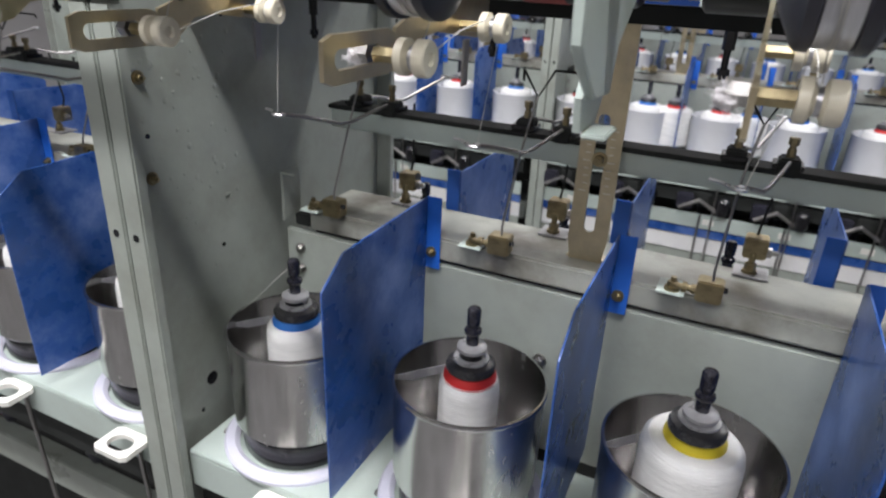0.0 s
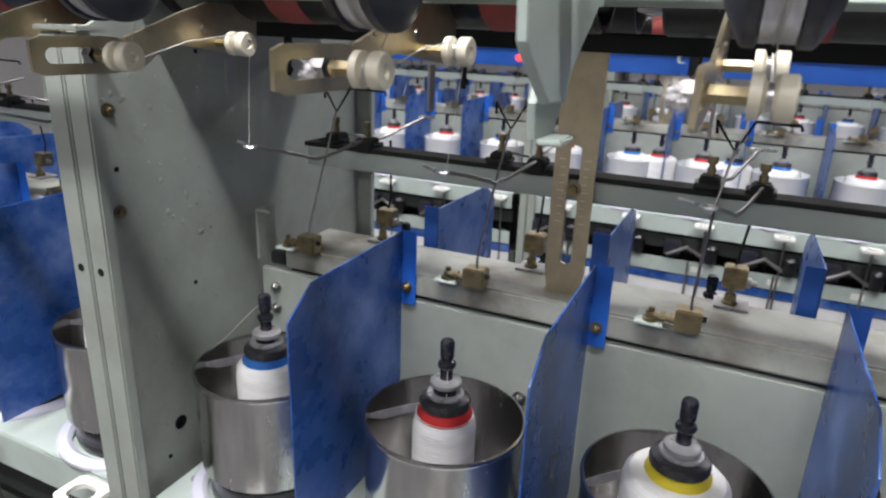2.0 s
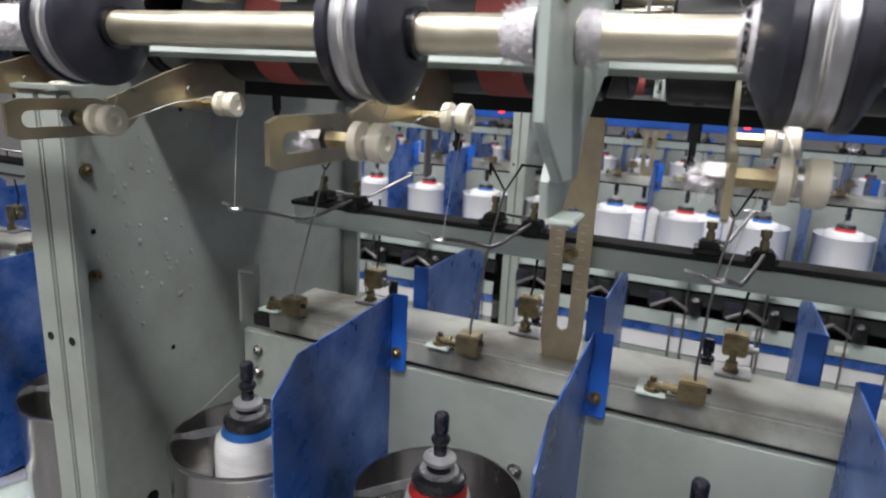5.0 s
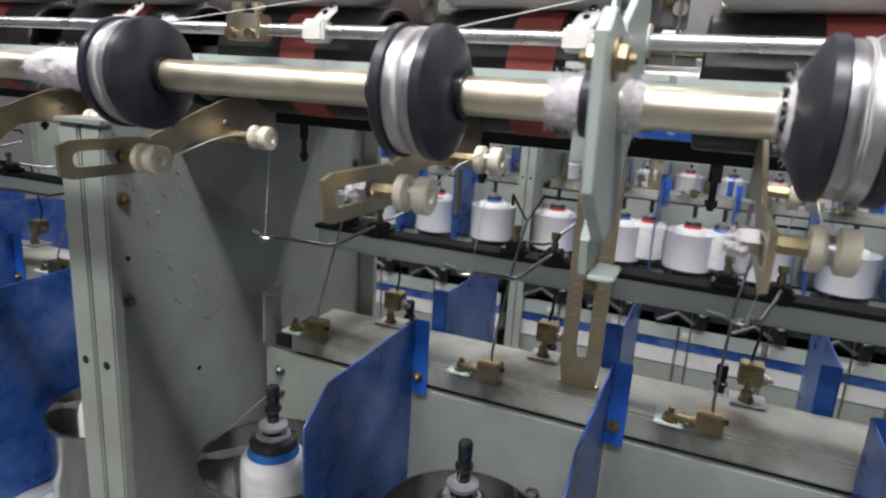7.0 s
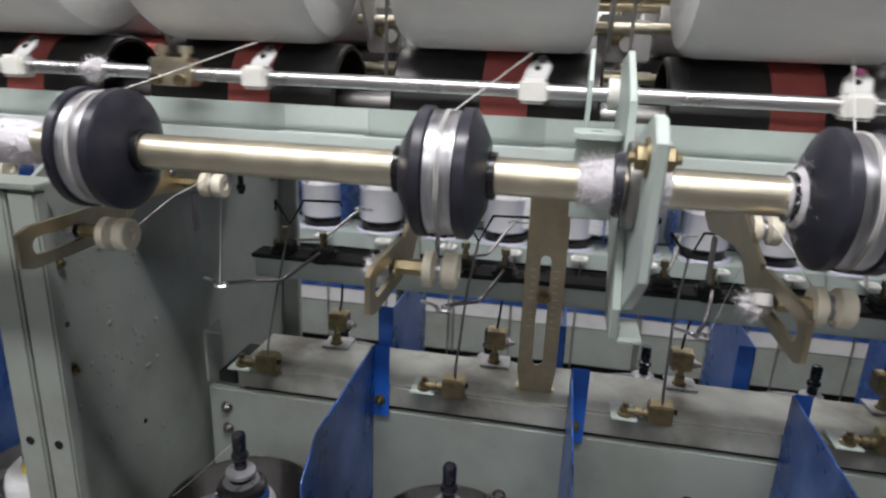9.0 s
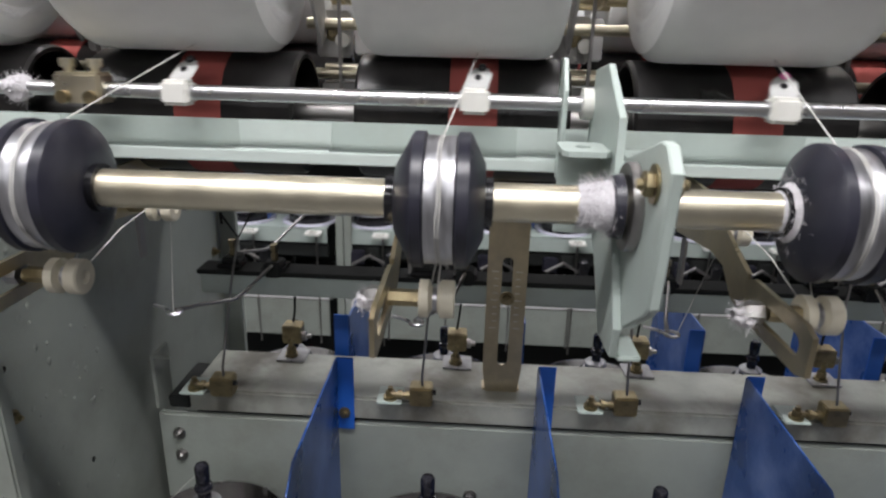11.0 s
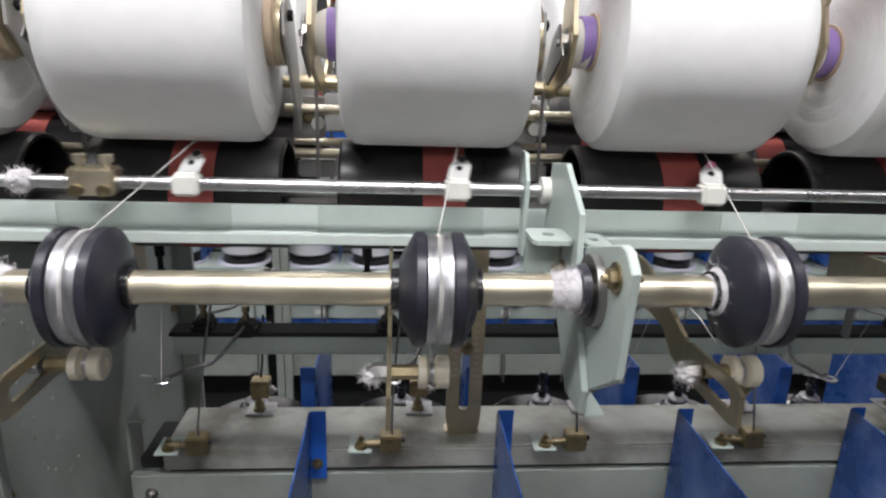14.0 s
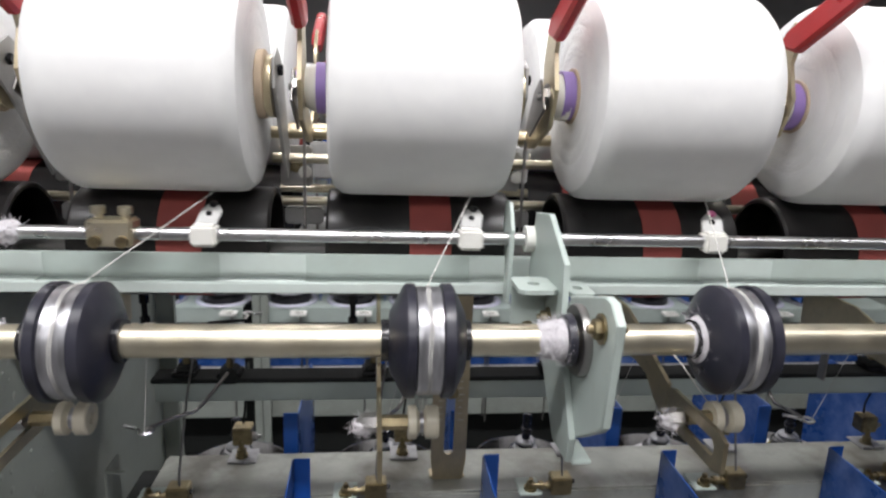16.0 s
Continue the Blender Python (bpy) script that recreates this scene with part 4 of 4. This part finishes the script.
def guide_arm(m, y1=-0.149, z1=1.210):
    """Bent plate with two small pulleys; the pulleys' faces look along +x."""
    t = thing("pulley_arm", m, "bent yellow zinc arm with two cream ceramic pulleys", "pulley arm", "pulley arms")
    paddle = slotted(-0.056, 0.026, -0.0145, 0.0145, -0.045, 0.008, -0.006, 0.006, "x", -0.0315, -0.0285)
    bmesh.ops.transform(paddle, matrix=Matrix.Translation((0, y1, z1)), verts=paddle.verts[:])
    part("paddle", paddle, "zinc_plate", t)
    neck = [(y1 + 0.0262, z1 - 0.0145), (y1 + 0.046, z1 - 0.010), (y1 + 0.066, z1 + 0.006), (y1 + 0.090, z1 + 0.008), (y1 + 0.168, z1 - 0.002), (y1 + 0.190, z1 + 0.006), (y1 + 0.192, 1.256), (y1 + 0.120, 1.256), (y1 + 0.085, 1.245), (y1 + 0.050, z1 + 0.022), (y1 + 0.0262, z1 + 0.0145)]
    part("neck", plate(neck, "x", -0.0315, -0.0285, 0.0005), "zinc_plate", t)
    part("spacer", lathe([(-0.0285, 0.0052), (-0.010, 0.0052)], "x", 6, None, (0, y1, z1)), "brass", t)
    p = part("pulley", pulley(bmesh.new(), -0.010, y1, z1), "ceramic", t)
    part("groove", lathe([(-0.0020, 0.0074), (0.0015, 0.0074)], "x", 24, None, (0, y1, z1)), "silver", p)
    part("nut", lathe([(-0.046, 0.003), (-0.040, 0.007), (-0.0317, 0.007)], "x", 6, None, (0, y1, z1)), "wire", t)
    y2, z2 = y1 + 0.133, z1 + 0.010
    part("spacer", lathe([(-0.0285, 0.0045), (-0.010, 0.0045)], "x", 6, None, (0, y2, z2)), "brass", t)
    p = part("pulley", pulley(bmesh.new(), -0.010, y2, z2, 0.0112), "ceramic", t)
    part("groove", lathe([(-0.0020, 0.0072), (0.0015, 0.0072)], "x", 24, None, (0, y2, z2)), "silver", p)
    part("finger", box(-0.0315, -0.029, y2 + 0.010, y2 + 0.020, z2 - 0.050, z2 - 0.012, 0.0006), "wire", t)
    part("rivet", lathe([(-0.0285, 0.0035), (-0.027, 0.003)], "x", 14, None, (0, y1 + 0.115, z1 + 0.022)), "wire", t)
    return t


ARMS = {-2: -0.448, -1: -0.2255, 0: 0.0130, 1: 0.2350, 2: 0.4575, 3: 0.6800}


def arm_shift(k):
    return (-0.0187, -0.0033) if k >= 0 else (0.0023, -0.0073)


arm0 = guide_arm(pose(ARMS[-1], *arm_shift(-1)))
for k, x in ARMS.items():
    if k != -1:
        copy_thing(arm0, pose(x, *arm_shift(k)))

FLUFF = [
    ((BR_X - 0.0215, SHAFT_Y, SHAFT_Z), 0.022, (0.0111, 0.0150), 0.0011),
    ((BR_X + 0.0125, SHAFT_Y, SHAFT_Z), 0.011, (0.0130, 0.0112), 0.0010),
    ((-0.286, SHAFT_Y, SHAFT_Z), 0.060, (0.0108, 0.0108), 0.0065),
    ((WHEELS[1] - 0.0275, SHAFT_Y, SHAFT_Z), 0.010, (0.0108, 0.020), 0.002),
    ((ARMS[0] - 0.041, -0.1677, 1.2042), 0.013, (0.0032, 0.0032), 0.0050),
    ((ARMS[1] - 0.041, -0.1677, 1.2042), 0.013, (0.0032, 0.0032), 0.0050),
    ((-0.315, ROD_Y, ROD_Z), 0.020, (0.0052, 0.0052), 0.006),
]
for i, (at, length, ends, thick) in enumerate(FLUFF):
    lint_sleeve(at, length, ends, thick, 3 + i, 700 if length > 0.02 else 300)


# ---- the same machine's far side, and machines across the aisles ----
turned = pose(0.04, BACK, 0, 0, 0, 180)
for ob in [drums, *packs.values(), *cradles]:
    copy_thing(ob, turned @ ob.matrix_basis)

FAR, SLIP = 1.69, -0.09
full = yarn_bobbin(pose(0, FAR, RAIL), "red", 0.056, 0.874)
full_blue = yarn_bobbin(pose(PITCH, FAR, RAIL), "blue", 0.056, 0.874)
spare = [full, full_blue]
pale_pot = None
for n in (1, 2):
    for ob in LOW:
        loc = ob.matrix_basis.translation
        if not -2.4 - 0.6 * n < loc.x < 2.2 + 0.2 * n:
            continue
        kind = ob.name.split(".")[0]
        if n == 2 and kind in ("wire_block", "raised_wire_block", "balloon_guide", "brake_lever"):
            continue
        place = pose(SLIP * n + (0.035 if kind == "frame_stand" else 0), FAR * n, 0) @ ob.matrix_basis
        if kind == "yarn_bobbin" and abs(loc.y) < 0.01:
            which = spare[0 if int(loc.x * 10) % 4 else 1]
            if which.matrix_basis.translation.y == FAR and which.get("placed") is None:
                which.matrix_basis = place
                which["placed"] = 1
            else:
                copy_thing(which, place)
        elif kind == "spindle_pot" and abs(loc.y) < 0.01:
            if pale_pot is None:
                # steel pot with its white reflection put into the colour
                pale_pot = spindle_pot(place, "enamel", "steel spindle pot across the aisle, its white reflection painted on")
            else:
                copy_thing(pale_pot, place)
        else:
            copy_thing(ob, place)
    for m in (pose(SLIP * n, FAR * n, 0), pose(SLIP * n - SPAN, FAR * n, 0)):
        drive(RUN0, RUN1, m, True)
    for ob in [*packs.values(), *cradles, br0, drums]:
        copy_thing(ob, pose(SLIP * n, FAR * n, 0) @ ob.matrix_basis)
    cover = part("blue_cover", box(-2.6, 1.9, MID - 0.02, MID + 0.02, 1.125, 1.195, 0.003), "blue_edge")
    cover.matrix_world = pose(0, FAR * n, 0)
    tagged(cover, "bright blue painted cover strip along a far machine", "machine cover", "blue cover strips")
    for x in (-0.55, 0.28, 1.1):
        s = part("signal_lamp", lathe([(0.004, 0.012), (-0.01, 0.012), (-0.02, 0.007)], "y", 16), "signal", cover)
        s.matrix_basis = pose(x, MID - 0.0202, 1.155)
        s["label"] = "small glowing red signal lamp"


# ---- yarns: from wheel to traversing guide ----
PERIOD, PHASE, SWING, CENTRE = 1.857, 0.47, 0.0627, 0.0166


def swing(t):
    u = 2 * math.pi * (t / PERIOD - PHASE)
    return CENTRE + SWING * math.asin(math.sin(u) * 0.9) / 1.1198


def yarn(name, pts, label, r=0.0006):
    ob = part(name, tube(pts, r, 6), "thread")
    return tagged(ob, label, "yarn", "yarns")


moving_yarns = []
for k, wx in WHEELS.items():
    if k == -2:
        continue
    root = Vector((wx, SHAFT_Y + 0.011, SHAFT_Z + 0.0345))
    ob = yarn("running_yarn", [(0, 0, 0), (0.10, 0, 0), (0.178, 0, 0)], "white yarn running from wheel to traversing guide", 0.0005)
    moving_yarns.append((ob, root, k * UP))
for k, ax in ARMS.items():
    if k == -2:
        continue
    dy, dz = arm_shift(k)
    yarn("yarn_strand", [(ax, -0.149 + dy - 0.006, 1.203 + dz), (ax, -0.082 + dy, 1.222 + dz), (ax, -0.016 + dy, 1.229 + dz)], "white yarn strand between two small pulleys", 0.0005)
    wx = WHEELS[k]
    yarn("yarn_strand", [(ax, -0.149 + dy + 0.006, 1.214 + dz), (wx + 0.001, SHAFT_Y + 0.024, SHAFT_Z - 0.028)], "white yarn strand rising to the wheel", 0.0004)
    yarn("yarn_strand", [(ax, -0.004 + dy, 1.216 + dz), (spindle_x(k) - 0.010, 0.000, 1.106)], "thin white yarn strand dropping to the guide eye", 0.0003)


def yarn_tail(x, reach, turn):
    ob = part("yarn_tail", tube([(0, 0, 0.240), (-0.25 * reach, 0.0, 0.222), (-0.7 * reach, 0.002, 0.185), (-reach, 0.004, 0.164)], 0.00035, 5), "thread")
    ob.matrix_world = pose(x, 0, RAIL, 0, 0, turn)
    return tagged(ob, "fine white yarn end running from spindle tip to rim", "yarn", "yarn tails")


yarn_tail(spindle_x(-1), 0.076, 12)
tails = [(yarn_tail(0.0, 0.020, 0), 0.0, 1.1), (yarn_tail(PITCH, 0.024, 0), PITCH, -1.4)]


# ---- what moves ----
def spin_rows(base, speed, step):
    n = int(round(16.0 / step))
    return [(i * step, base @ Matrix.Rotation(speed * i * step, 4, "X")) for i in range(n + 1)]


def motions():
    walk(shaft, spin_rows(Matrix.Translation((0, SHAFT_Y, SHAFT_Z)), -9.6, 0.125))
    walk(drums, spin_rows(Matrix.Translation((0, DRUM_Y, DRUM_Z)), -7.1, 0.16))
    for ob in packs.values():
        walk(ob, spin_rows(Matrix.Translation(ob.matrix_basis.translation), 4.2, 0.25))
    for ob, x, speed in tails:
        walk(ob, [(i * 0.5, pose(x, 0, RAIL) @ Matrix.Rotation(speed * i * 0.5, 4, "Z")) for i in range(33)])
    ticks = [i / 10 for i in range(161)]
    walk(bar, [(t, pose(swing(t), ROD_Y, ROD_Z)) for t in ticks])
    for ob, root, off in moving_yarns:
        rows = []
        for t in ticks:
            d = Vector((swing(t) + off, ROD_Y + 0.019, ROD_Z + 0.030)) - root
            rows.append((t, Matrix.Translation(root) @ d.to_track_quat("X", "Z").to_matrix().to_4x4()))
        walk(ob, rows)


motions()
